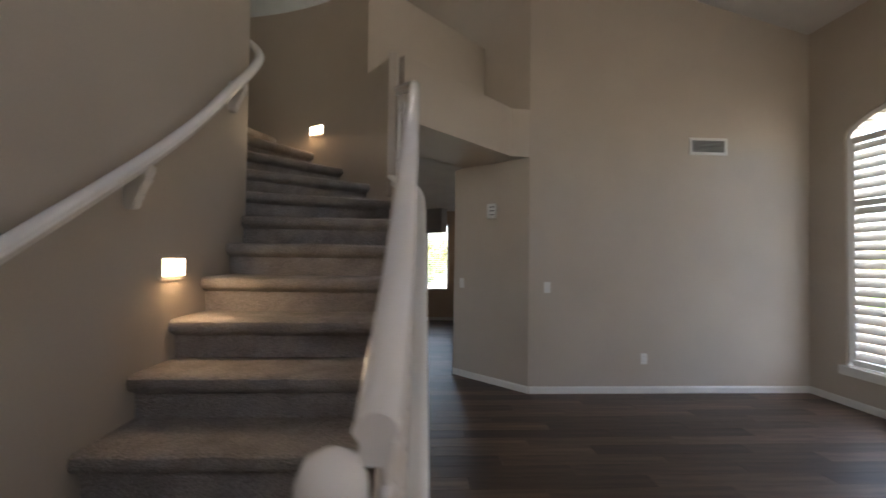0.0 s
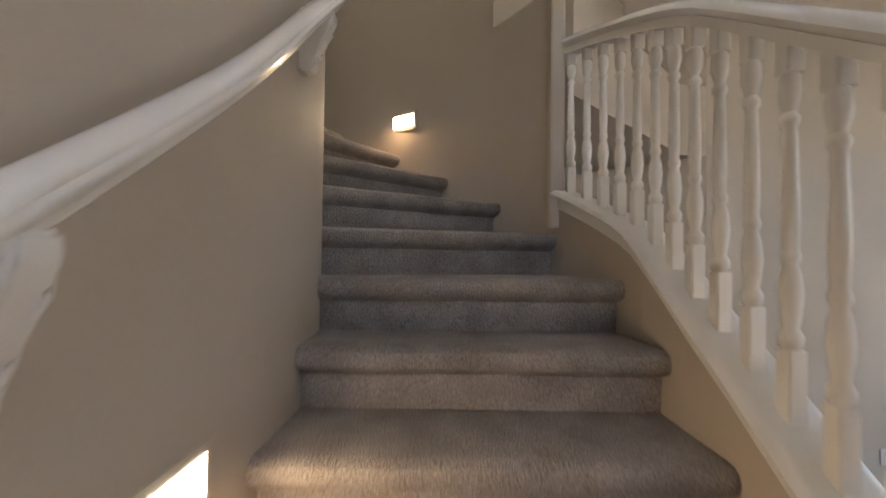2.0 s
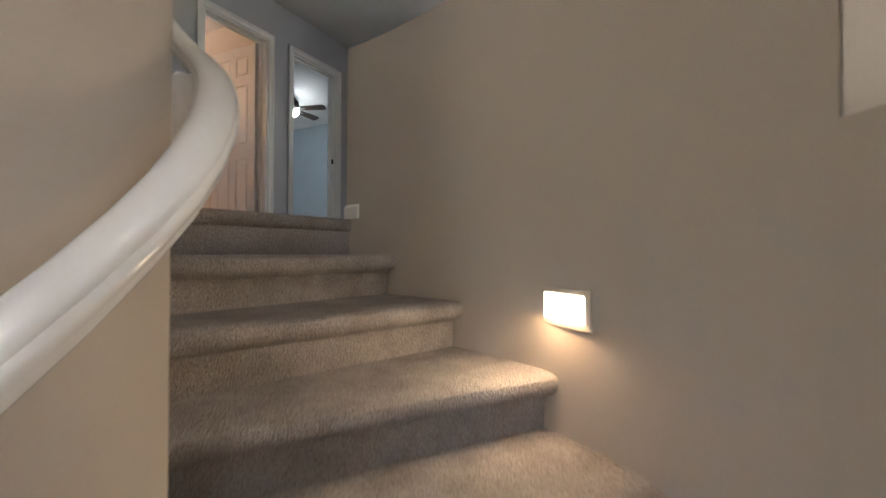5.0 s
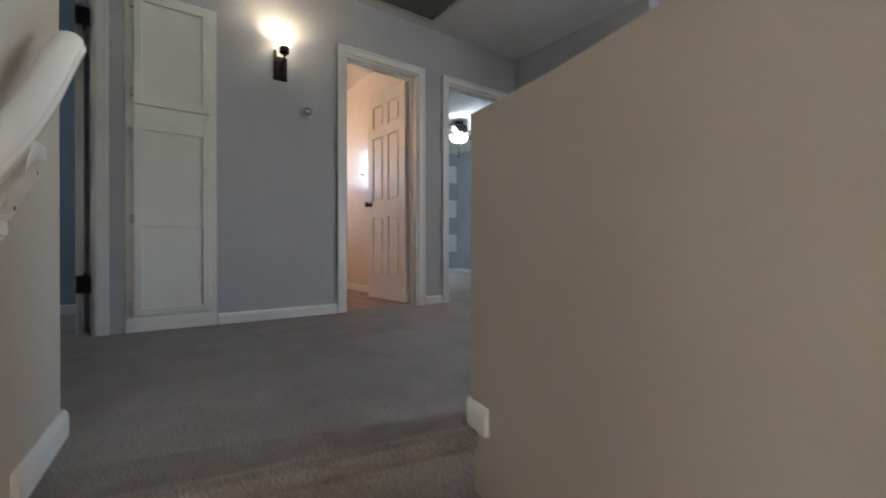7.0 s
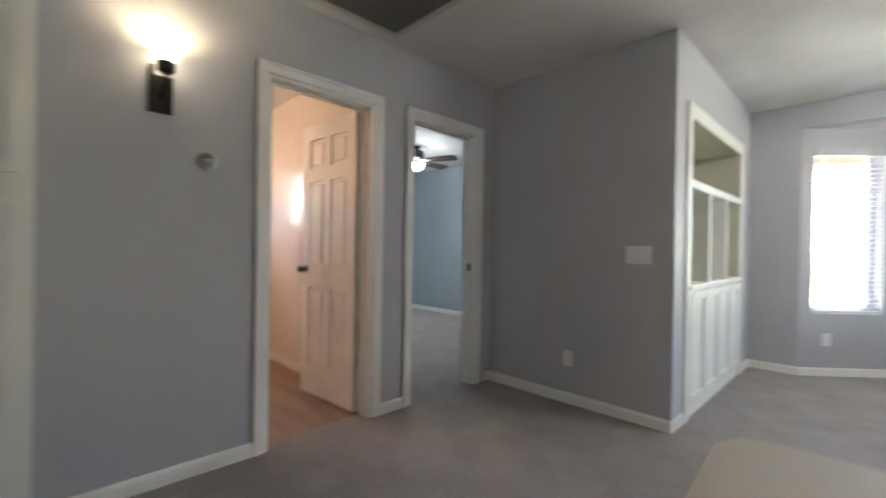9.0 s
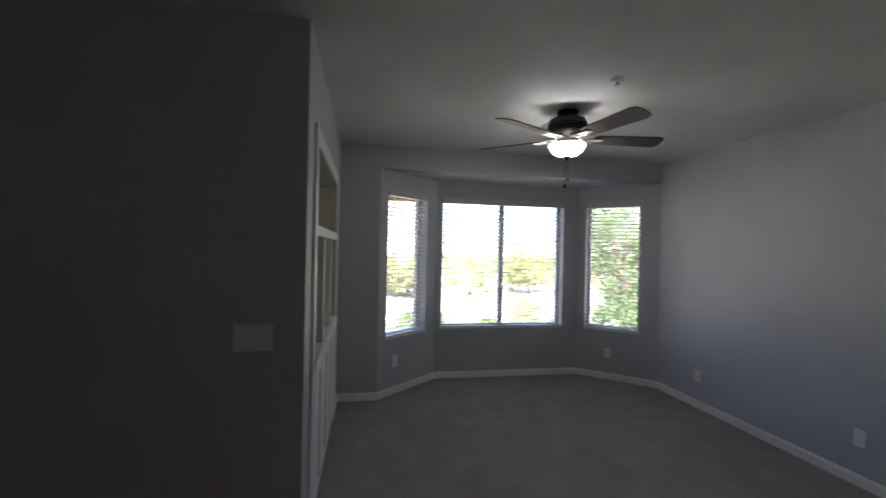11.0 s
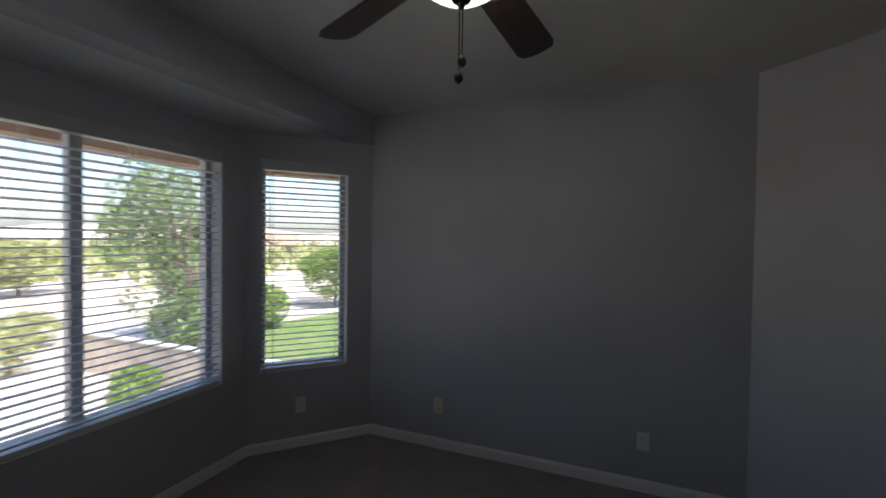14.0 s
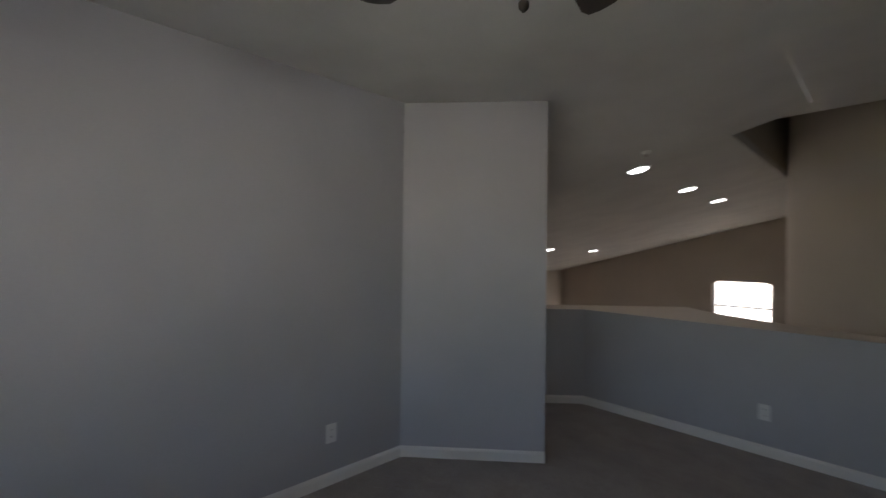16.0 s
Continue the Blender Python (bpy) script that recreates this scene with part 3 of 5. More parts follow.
hand_path = smooth_line([(x, y, rail_height(y)) for x, y, z in pts[::3] + [pts[-1]]], 3)
part("handrail", local(railing, sweep(GRIP, hand_path)), WHITE, railing, "glossy white rounded handrail", True)
RAIL_NECK = [(0.024, -0.05), (0.024, -0.02), (-0.024, -0.02), (-0.024, -0.05)]
part("rail_fillet", local(railing, sweep(RAIL_NECK, hand_path)), WHITE, railing)


def baluster_mesh(h):
    """A turned baluster of height h with square ends."""
    s = 0.019
    prof = [(0.016, 0.13), (0.021, 0.14), (0.022, 0.155), (0.014, 0.17), (0.019, 0.2), (0.022, 0.23), (0.019, 0.265), (0.013, 0.29), (0.0175, 0.30), (0.0175, 0.31),
            (0.014, 0.32), (0.0165, 0.37), (0.013, h - 0.20), (0.012, h - 0.185), (0.0175, h - 0.175), (0.0175, h - 0.165), (0.012, h - 0.155), (0.021, h - 0.12), (0.02, h - 0.09), (0.014, h - 0.075)]
    bm = lathe(prof, 12)
    for z0, z1 in ((-0.02, 0.13), (h - 0.08, h + 0.01)):
        c = bmesh.ops.create_cube(bm, size=1, matrix=Matrix.LocRotScale((0, 0, (z0 + z1) / 2), None, (2 * s, 2 * s, z1 - z0)))
        bmesh.ops.bevel(bm, geom=list({e for v in c["verts"] for e in v.link_edges if abs(e.verts[0].co.z - e.verts[1].co.z) > 0.01}), offset=0.004, segments=1, affect='EDGES')
    return mesh_of("baluster", bm, WHITE, True)


bal = baluster_mesh(RAILUP - 0.065)
run = along(pts)
total = run[-1]
count = int(total / 0.107)
for i in range(count):
    s = 0.10 + i * (total - 0.15) / (count - 1)
    j = max(k for k in range(len(run)) if run[k] <= s)
    j = min(j, len(pts) - 2)
    c = Vector(pts[j]).lerp(Vector(pts[j + 1]), (s - run[j]) / (run[j + 1] - run[j]))
    ob = part("baluster", bal, WHITE, railing)
    ob.matrix_local = railing.matrix_world.inverted() @ Matrix.Translation((c.x + 0.005, c.y, c.z + 0.03)) @ Matrix.Diagonal((1, 1, (rail_height(c.y) - c.z - 0.06) / (RAILUP - 0.065), 1))
newel = lathe([(0.05, 0), (0.05, 0.18), (0.04, 0.2), (0.03, 0.28), (0.04, 0.42), (0.03, 0.6), (0.042, 0.72), (0.05, 0.74), (0.05, 0.96), (0.03, 0.985), (0.034, 1.005), (0.046, 1.03), (0.056, 1.065), (0.054, 1.095), (0.04, 1.125), (0.01, 1.14)], 24)
newel.transform(Matrix.Translation((1.325, FIRST - 0.04, 0.0)))
part("newel_post", local(railing, newel), WHITE, railing, "turned white newel post with a ball top", True)
thing("wall_end", boxes((1.176, 1.245, 3.246, 3.31, 1.9, LEDGE - 0.004), bevel=0.012), BEIGE, "beige rounded end of the curved stair wall", "wall", kind="structure")

# inner handrail
wall_rail = empty("wall_handrail", (0.29, 1.0, 0), "glossy white handrail on wooden brackets along the curved wall", "handrail")
inner_line = [(0.29, 0.3 + 0.15 * i) for i in range(13)] + INNER[2:]
inner_line = [p for i, p in enumerate(inner_line) if i == 0 or (Vector(p) - Vector(inner_line[i - 1])).length > 0.03]
run_in, fine_line = along(inner_line), []
for k in range(int(run_in[-1] / 0.05) + 1):
    j = min(max(i for i in range(len(run_in)) if run_in[i] <= k * 0.05 + 1e-9), len(run_in) - 2)
    fine_line.append(tuple(Vector(inner_line[j]).lerp(Vector(inner_line[j + 1]), (k * 0.05 - run_in[j]) / (run_in[j + 1] - run_in[j]))))
inner_line = fine_line
off = []
for i, p in enumerate(inner_line):
    a, b = Vector(inner_line[max(i - 1, 0)]), Vector(inner_line[min(i + 1, len(inner_line) - 1)])
    d = (b - a).normalized()
    off.append((p[0] + d.y * 0.064, p[1] - d.x * 0.064))
keys = [((0.29, 0.3), 0.85), ((0.29, 0.95), 1.315), ((0.29, 1.49), 1.667), ((0.29, 1.79), 1.868), ((0.29, 2.15), 2.128), ((0.29, 2.4), 2.36), ((0.285, 2.6), 2.525), ((0.27, 2.79), 2.69), ((0.23, 2.95), 2.85),
        ((0.05, 3.13), 3.07), ((-0.4, 3.33), 3.34), ((-0.6, 3.39), 3.49), ((-0.85, 3.45), 3.70), ((-1.05, 3.49), 3.93), ((-1.15, 3.51), 4.06)]
reach = along(inner_line)
stops = [(reach[min(range(len(inner_line)), key=lambda i: (Vector(inner_line[i]) - Vector(k)).length)], z) for k, z in keys]


def rail_z(s):
    for (a, u), (b, v) in zip(stops, stops[1:]):
        if s <= b:
            return u + (v - u) * (s - a) / max(1e-6, b - a)
    return stops[-1][1]


raw = [rail_z(s) for s in reach]
hts = [sum(raw[max(0, i - 3):i + 4]) / len(raw[max(0, i - 3):i + 4]) if 3 < i < len(raw) - 4 else raw[i] for i in range(len(raw))]
last = max(i for i, p in enumerate(inner_line) if p[0] > -1.12)
off, hts = off[:last + 1], hts[:last + 1]
grip_path = [(x, y, z - 0.01) for (x, y), z in zip(off, hts)]
BIGGRIP = []
for i in range(44):
    a = math.tau * i / 44
    c, u = math.cos(a), math.sin(a)
    groove = 1.0 - 0.09 * math.exp(-((u - 0.30) / 0.10) ** 2) - 0.10 * math.exp(-((u + 0.35) / 0.16) ** 2)
    BIGGRIP.append((0.032 * c * groove, 0.035 * u))
part("rail", local(wall_rail, sweep(BIGGRIP, grip_path)), WHITE, wall_rail, smooth=True)


def bracket_mesh():
    """A scrolled bracket in the plane x (from the wall) and z (up), below the rail."""
    prof = [(0, -0.255), (0.03, -0.26), (0.05, -0.245), (0.055, -0.22), (0.048, -0.198), (0.055, -0.182), (0.075, -0.16), (0.083, -0.125), (0.09, -0.10), (0.105, -0.078), (0.112, -0.05), (0.108, -0.025), (0.06, -0.018), (0, -0.018)]
    prof = [(x * 0.9, z * 0.76) for x, z in prof]
    bm = bmesh.new()
    a = [bm.verts.new((x, -0.024, z)) for x, z in prof]
    b = [bm.verts.new((x, 0.024, z)) for x, z in prof]
    bm.faces.new(a)
    bm.faces.new(b[::-1])
    for i in range(len(prof)):
        j = (i + 1) % len(prof)
        bm.faces.new((a[j], a[i], b[i], b[j]))
    bmesh.ops.bevel(bm, geom=bm.edges[:], offset=0.006, segments=2, affect='EDGES')
    return mesh_of("bracket", bm, WHITE, True)


brk = bracket_mesh()
lens = along(inner_line)
for want in (0.53, 1.39, 2.26, 3.11, 3.9):
    j = min(range(len(hts)), key=lambda i: abs(lens[i] - want))
    a, b = Vector(inner_line[max(j - 1, 0)]), Vector(inner_line[min(j + 1, len(inner_line) - 1)])
    d = (b - a).normalized()
    ob = part("bracket", brk, WHITE, wall_rail, "white scrolled wooden bracket")
    ob.matrix_local = wall_rail.matrix_world.inverted() @ pose(inner_line[j][0], inner_line[j][1], hts[j] - 0.005, 0, 0, math.degrees(math.atan2(-d.x, d.y)))


def face_pose(x, y, z, nx, ny):
    """A pose whose -y axis looks along (nx, ny): for things mounted on walls."""
    return pose(x, y, z, 0, 0, math.degrees(math.atan2(nx, -ny)))


def step_light(x, y, z, nx, ny, power=0.16):
    ob = empty("step_light", (0, 0, 0), "lit recessed step light with a frosted lens in the stair wall", "step light", "step lights")
    ob.matrix_world = face_pose(x, y, z, nx, ny)
    part("frame", boxes((-0.112, 0.112, -0.004, 0.0, -0.062, 0.062), bevel=0.002), BEIGE, ob, "beige painted cover plate")
    part("lens", boxes((-0.086, 0.086, -0.0065, -0.003, -0.040, 0.040), bevel=0.002), STEPGLOW, ob, "glowing frosted lens")
    m = face_pose(x + nx * 0.03, y + ny * 0.03, z - 0.01, nx, ny) @ pose(0, 0, 0, -42, 0, 0)
    lamp("step_light_lamp", m, power, (1.0, 0.64, 0.34), 0.15, 0.08)
    return ob


step_light(0.291, 2.025, 1.365, 1, 0)
step_light(0.42, 4.115, 2.655, -0.55, -0.83, 0.12)


# ---- wall plates, vents ----
def outlet(x, y, z, nx, ny, mat=PLASTIC, label="white duplex outlet plate on the wall"):
    ob = empty("outlet", (0, 0, 0), label, "outlet", "wall outlets")
    ob.matrix_world = face_pose(x, y, z, nx, ny)
    part("plate", boxes((-0.035, 0.035, -0.006, 0, -0.057, 0.057), bevel=0.002), mat, ob)
    for dz in (-0.021, 0.021):
        s = part("socket", boxes((-0.016, 0.016, -0.008, -0.004, dz - 0.014, dz + 0.014), bevel=0.003), mat, ob)
        for dx in (-0.006, 0.006):
            part("slot", boxes((dx - 0.001, dx + 0.001, -0.0088, -0.0075, dz - 0.004, dz + 0.006)), SLOT, s)
    return ob


def switch(x, y, z, nx, ny, gangs=1, label="white light switch plate on the wall"):
    ob = empty("light_switch", (0, 0, 0), label, "light switch", "light switches")
    ob.matrix_world = face_pose(x, y, z, nx, ny)
    w = 0.035 + 0.023 * (gangs - 1)
    part("plate", boxes((-w, w, -0.006, 0, -0.058, 0.058), bevel=0.002), PLASTIC, ob)
    for g in range(gangs):
        c = (g - (gangs - 1) / 2) * 0.046
        part("rocker", boxes((c - 0.016, c + 0.016, -0.010, -0.004, -0.033, 0.033), bevel=0.003), PLASTIC, ob)
    return ob


switch(2.81, 4.448, 1.13, 0, -1)
outlet(3.88, 4.448, 0.37, 0, -1)
S2 = math.sqrt(0.5)
switch(1.96, 5.135, 1.13, -S2, -S2)
thermo = empty("thermostat", (0, 0, 0), "white wall thermostat with vent slots", "thermostat")
thermo.matrix_world = face_pose(2.27, 4.805, 1.98, -S2, -S2)
part("case", boxes((-0.06, 0.06, -0.03, 0, -0.085, 0.085), bevel=0.006), PLASTIC, thermo)
for i in range(3):
    part("slot", boxes((-0.02, 0.045, -0.032, -0.029, -0.05 + i * 0.045, -0.04 + i * 0.045)), SLOT, thermo)


def vent(x, y, z, nx, ny, w, h):
    ob = empty("air_vent", (0, 0, 0), "white metal air vent with fine louvres high on the wall", "air vent")
    ob.matrix_world = face_pose(x, y, z, nx, ny)
    f = 0.03
    part("frame", boxes((-w, w, -0.012, 0, h - f, h), (-w, w, -0.012, 0, -h, f - h), (-w, f - w, -0.012, 0, f - h, h - f), (w - f, w, -0.012, 0, f - h, h - f), bevel=0.002), PLASTIC, ob)
    part("backing", boxes((f - w, w - f, -0.003, 0, f - h, h - f)), SLOT, ob)
    sl = mesh_of("louvre", boxes((f - w, w - f, -0.011, -0.004, -0.002, 0.002)), GRILLE)
    n = 9
    for i in range(n):
        s = part("louvre", sl, None, ob)
        s.matrix_local = pose(0, 0, (f - h) + (i + 0.5) * 2 * (h - f) / n, 30, 0, 0)
    return ob


vent(4.60, 4.448, 2.70, 0, -1, 0.215, 0.095)
switch(-1.775, 6.928, 4.09, 0, -1, 3, "white three-gang light switch plate on the grey wall")
outlet(-2.265, 6.928, 3.325, 0, -1)
outlet(1.888, 7.21, 3.312, -1, 0)
outlet(1.888, 8.575, 3.31, -1, 0, IVORY, "ivory outlet plate on the grey wall")
outlet(1.50, 9.51, 3.31, -0.68, -0.73)
outlet(-1.0, 9.314, 3.33, 0.68, -0.73)
outlet(0.15, 4.727, 3.31, 0, 1)
cablep = empty("cable_plate", (0, 0, 0), "small grey cable cover strip above the baseboard", "cable cover")
cablep.matrix_world = face_pose(1.888, 8.86, 3.24, -1, 0)
part("strip", boxes((-0.008, 0.008, -0.01, 0, -0.15, 0.12), bevel=0.003), GREY, cablep)
dial = empty("thermostat", (0, 0, 0), "round silver thermostat dial on the hall wall", "thermostat")
dial.matrix_world = face_pose(-3.0, 4.723, 4.52, 1, 0)
bm = lathe([(0.042, 0), (0.042, 0.016), (0.039, 0.022), (0.034, 0.024)], 28)
bm.transform(pose(0, 0, 0, 90, 0, 0))
part("ring", bm, NICKEL, dial, smooth=True)
bm = lathe([(0.033, 0.0), (0.033, 0.026), (0.03, 0.028)], 28)
bm.transform(pose(0, 0, 0, 90, 0, 0))
part("display", bm, material("dial_face", (0.22, 0.24, 0.25), 0.15, vary=0.03, bump=0), dial)
part("reading", boxes((-0.018, 0.018, -0.030, -0.028, 0.004, 0.010), (-0.014, 0.014, -0.030, -0.028, -0.006, -0.001)), PLASTIC, dial)


# ---- doors ----
def casing(name, y0, y1, top, x=-3.0, label="white moulded door casing"):
    """Casing round an opening in the hall wall."""
    ob = empty(name, (x, (y0 + y1) / 2, F), label, "door frame", kind="structure")
    a, b = y0 - (y0 + y1) / 2, y1 - (y0 + y1) / 2
    w = 0.062
    prof = lambda u0, u1, z0, z1: (0.0, 0.018, u0, u1, z0, z1)
    for n, (u0, u1) in (("side_casing", (a - w, a)), ("side_casing", (b, b + w))):
        s = boxes(prof(u0, u1, 0, top + w), bevel=0.004)
        box(s, 0.0, 0.024, u0 + (0.0 if u0 < 0 else w - 0.018), u0 + (0.018 if u0 < 0 else w), 0, top + w, bevel=0.003)
        part(n, s, TRIM, ob)
    s = boxes(prof(a, b, top, top + w), bevel=0.004)
    box(s, 0.0, 0.024, a, b, top + w - 0.018, top + w, bevel=0.003)
    part("head_casing", s, TRIM, ob)
    part("jamb", boxes((-0.125, 0.002, a - 0.001, a + 0.02, 0, top), (-0.125, 0.002, b - 0.02, b + 0.001, 0, top), (-0.125, 0.002, a + 0.02, b - 0.02, top - 0.02, top + 0.001)), TRIM, ob)
    part("door_stop", boxes((-0.07, -0.058, a + 0.02, a + 0.032, 0, top - 0.02), (-0.07, -0.058, b - 0.032, b - 0.02, 0, top - 0.02), (-0.07, -0.058, a + 0.032, b - 0.032, top - 0.032, top - 0.02)), TRIM, ob)
    return ob


def panel_door(name, hinge, angle, width, height, label, left=True):
    """A six-panel door; it reaches from the hinge along its own x axis."""
    ob = empty(name, (*hinge, F + 0.012), label, "door", rz=angle)
    t = 0.018
    part("slab", boxes((0, width, -t + 0.011, t - 0.011, 0, height), (0, 0.1, -t, t, 0, height), (width - 0.1, width, -t, t, 0, height), (width / 2 - 0.045, width / 2 + 0.045, -t, t, 0, height),
                       *[(0.1, width - 0.1, -t, t, z0, z1) for z0, z1 in ((0, 0.22), (0.80, 0.95), (1.58, 1.68), (height - 0.11, height))]), TRIM, ob)
    for x0, x1 in ((0.1, width / 2 - 0.045), (width / 2 + 0.045, width - 0.1)):
        for z0, z1 in ((0.22, 0.80), (0.95, 1.58), (1.68, height - 0.11)):
            part("panel", boxes((x0 + 0.022, x1 - 0.022, -t + 0.002, t - 0.002, z0 + 0.022, z1 - 0.022), bevel=0.012), TRIM, ob)
    knob = lathe([(0.026, 0), (0.026, 0.006), (0.01, 0.01), (0.01, 0.03), (0.02, 0.036), (0.027, 0.048), (0.024, 0.06), (0.008, 0.066)], 20)
    k2 = knob.copy()
    knob.transform(pose(width - 0.06, -t, 0.93, 90, 0, 0))
    k2.transform(pose(width - 0.06, t, 0.93, -90, 0, 0))
    part("door_knob", knob, BRONZE, ob, "dark bronze door knob", True)
    part("door_knob", k2, BRONZE, ob, "dark bronze door knob", True)
    for z in (0.31, height - 0.205):
        h = boxes((-0.03, 0.034, -t - 0.004, -t - 0.001, z - 0.045, z + 0.045))
        box(h, -0.006, 0.006, -t - 0.012, -t, z - 0.045, z + 0.045, bevel=0.003)
        part("hinge", h, BLACK, ob, "black steel hinge")
    return ob


casing("door_frame_1", 2.76, 3.50, 2.04)
casing("door_frame_2", 5.02, 5.71, 2.04)
casing("door_frame_3", 6.03, 6.72, 2.04)
panel_door("door", (-3.13, 5.672), 184, 0.66, 2.0, "open white six-panel door with a dark knob against the bathroom wall")
panel_door("door", (-3.035, 3.428), 179, 0.70, 2.0, "open white six-panel door with black hinges into the side room")
for z in (3.30, 4.84):
    thing("hinge_leaf", boxes((-3.03, -3.018, 3.412, 3.496, z - 0.05, z + 0.05), (-3.024, -3.006, 3.448, 3.462, z - 0.05, z + 0.05), bevel=0.002), BLACK, "black steel hinge on the white door jamb", "hinge", "jamb hinges")
thing("strike_plate", boxes((-3.07, -3.03, 6.695, 6.70, 3.93, 3.99), bevel=0.001), BLACK, "black strike plate on the white door jamb", "strike plate")
hook = empty("wall_hook", (-4.35, 5.82, 4.35), "small metal hook on the bathroom wall", "hook")
part("hook_arm", boxes((-0.01, 0.01, -0.04, 0, 0.0, 0.008), (-0.01, 0.01, -0.04, -0.034, 0, 0.04), (-0.018, 0.018, -0.006, 0, -0.03, 0.05), bevel=0.002), NICKEL, hook)
vanity = empty("vanity_light", (-4.6, 3.96, 5.0), "warm bathroom vanity light above the mirror", "wall lamp")
part("back_plate", boxes((-0.3, 0.3, 0, 0.03, -0.05, 0.05), bevel=0.006), NICKEL, vanity)
for dx in (-0.2, 0, 0.2):
    part("shade", lathe([(0.03, -0.05), (0.05, 0), (0.055, 0.05), (0.05, 0.055)], 18, at=(dx, 0.12, 0.0)), SHADEGLOW, vanity, "glowing frosted shade", True)

# ---- linen cabinet ----
cab = empty("linen_cabinet", (-3.0, 3.878, F), "built-in cream linen cabinet with framed doors and nickel hinges", "cabinet")
part("body", boxes((-0.4, -0.02, -0.24, 0.242, 0.09, 2.07)), CREAM, cab)
part("face_frame", boxes((-0.02, 0.006, -0.242, -0.19, 0.0, 2.07), (-0.02, 0.006, 0.195, 0.244, 0.0, 2.07), (-0.02, 0.006, -0.19, 0.195, 0.0, 0.12), (-0.02, 0.006, -0.19, 0.195, 1.25, 1.40), (-0.02, 0.006, -0.19, 0.195, 2.02, 2.07), bevel=0.002), CREAM, cab)
part("toe_board", boxes((0.006, 0.012, -0.242, 0.244, 0.0, 0.085), bevel=0.002), TRIM, cab)


def cabinet_door(z0, z1, rails):
    w0, w1, f = -0.2, 0.205, 0.045
    d = part("door", boxes((0.006, 0.012, w0 + 0.002, w1 - 0.002, z0 + 0.002, z1 - 0.002), bevel=0.002), CREAM, cab)
    for y0 in (w0, w1 - f):
        part("stile", boxes((0.010, 0.026, y0, y0 + f, z0, z1), bevel=0.004), CREAM, d)
    for r in rails:
        part("rail", boxes((0.010, 0.0255, w0 + f - 0.002, w1 - f + 0.002, r - f / 2, r + f / 2), bevel=0.004), CREAM, d)
    for z in (z0 + 0.07, z1 - 0.07, *([] if z1 - z0 < 0.8 else [(z0 + z1) / 2])):
        part("hinge", boxes((0.008, 0.030, w0 - 0.018, w0 + 0.004, z - 0.028, z + 0.028), bevel=0.003), NICKEL, d, "small nickel hinge")


cabinet_door(1.375, 2.045, (1.397, 2.022))
cabinet_door(0.10, 1.27, (0.122, 0.66, 1.248))

# ---- sconce ----
sconce = empty("wall_sconce", (-3.0, 4.53, 4.81), "black iron wall sconce with a lit glass shade", "wall lamp")
bm = boxes((0.0, 0.012, -0.048, 0.048, -0.10, 0.07), bevel=0.003)
part("back_plate", bm, BLACK, sconce)
bm = boxes((0.012, 0.02, -0.05, -0.025, -0.10, 0.11), bevel=0.002)
part("strap", bm, BLACK, sconce)
arm = sweep([(0.008 * math.cos(a), 0.008 * math.sin(a)) for a in (math.tau * i / 8 for i in range(8))], [(0.012, 0, -0.03), (0.05, 0.001, -0.02), (0.09, 0.002, 0.02), (0.11, 0.003, 0.06)])
part("arm", arm, BLACK, sconce, smooth=True)
part("socket", lathe([(0.02, 0.05), (0.034, 0.062), (0.034, 0.1), (0.03, 0.105)], 18, at=(0.11, 0, 0)), BLACK, sconce, smooth=True)
bm = lathe([(0.033, 0.10), (0.042, 0.12), (0.052, 0.15), (0.058, 0.18), (0.056, 0.18), (0.050, 0.15), (0.04, 0.12), (0.031, 0.105)], 24, at=(0.11, 0, 0))
part("shade", bm, SHADEGLOW, sconce, "glowing frosted glass shade", True)


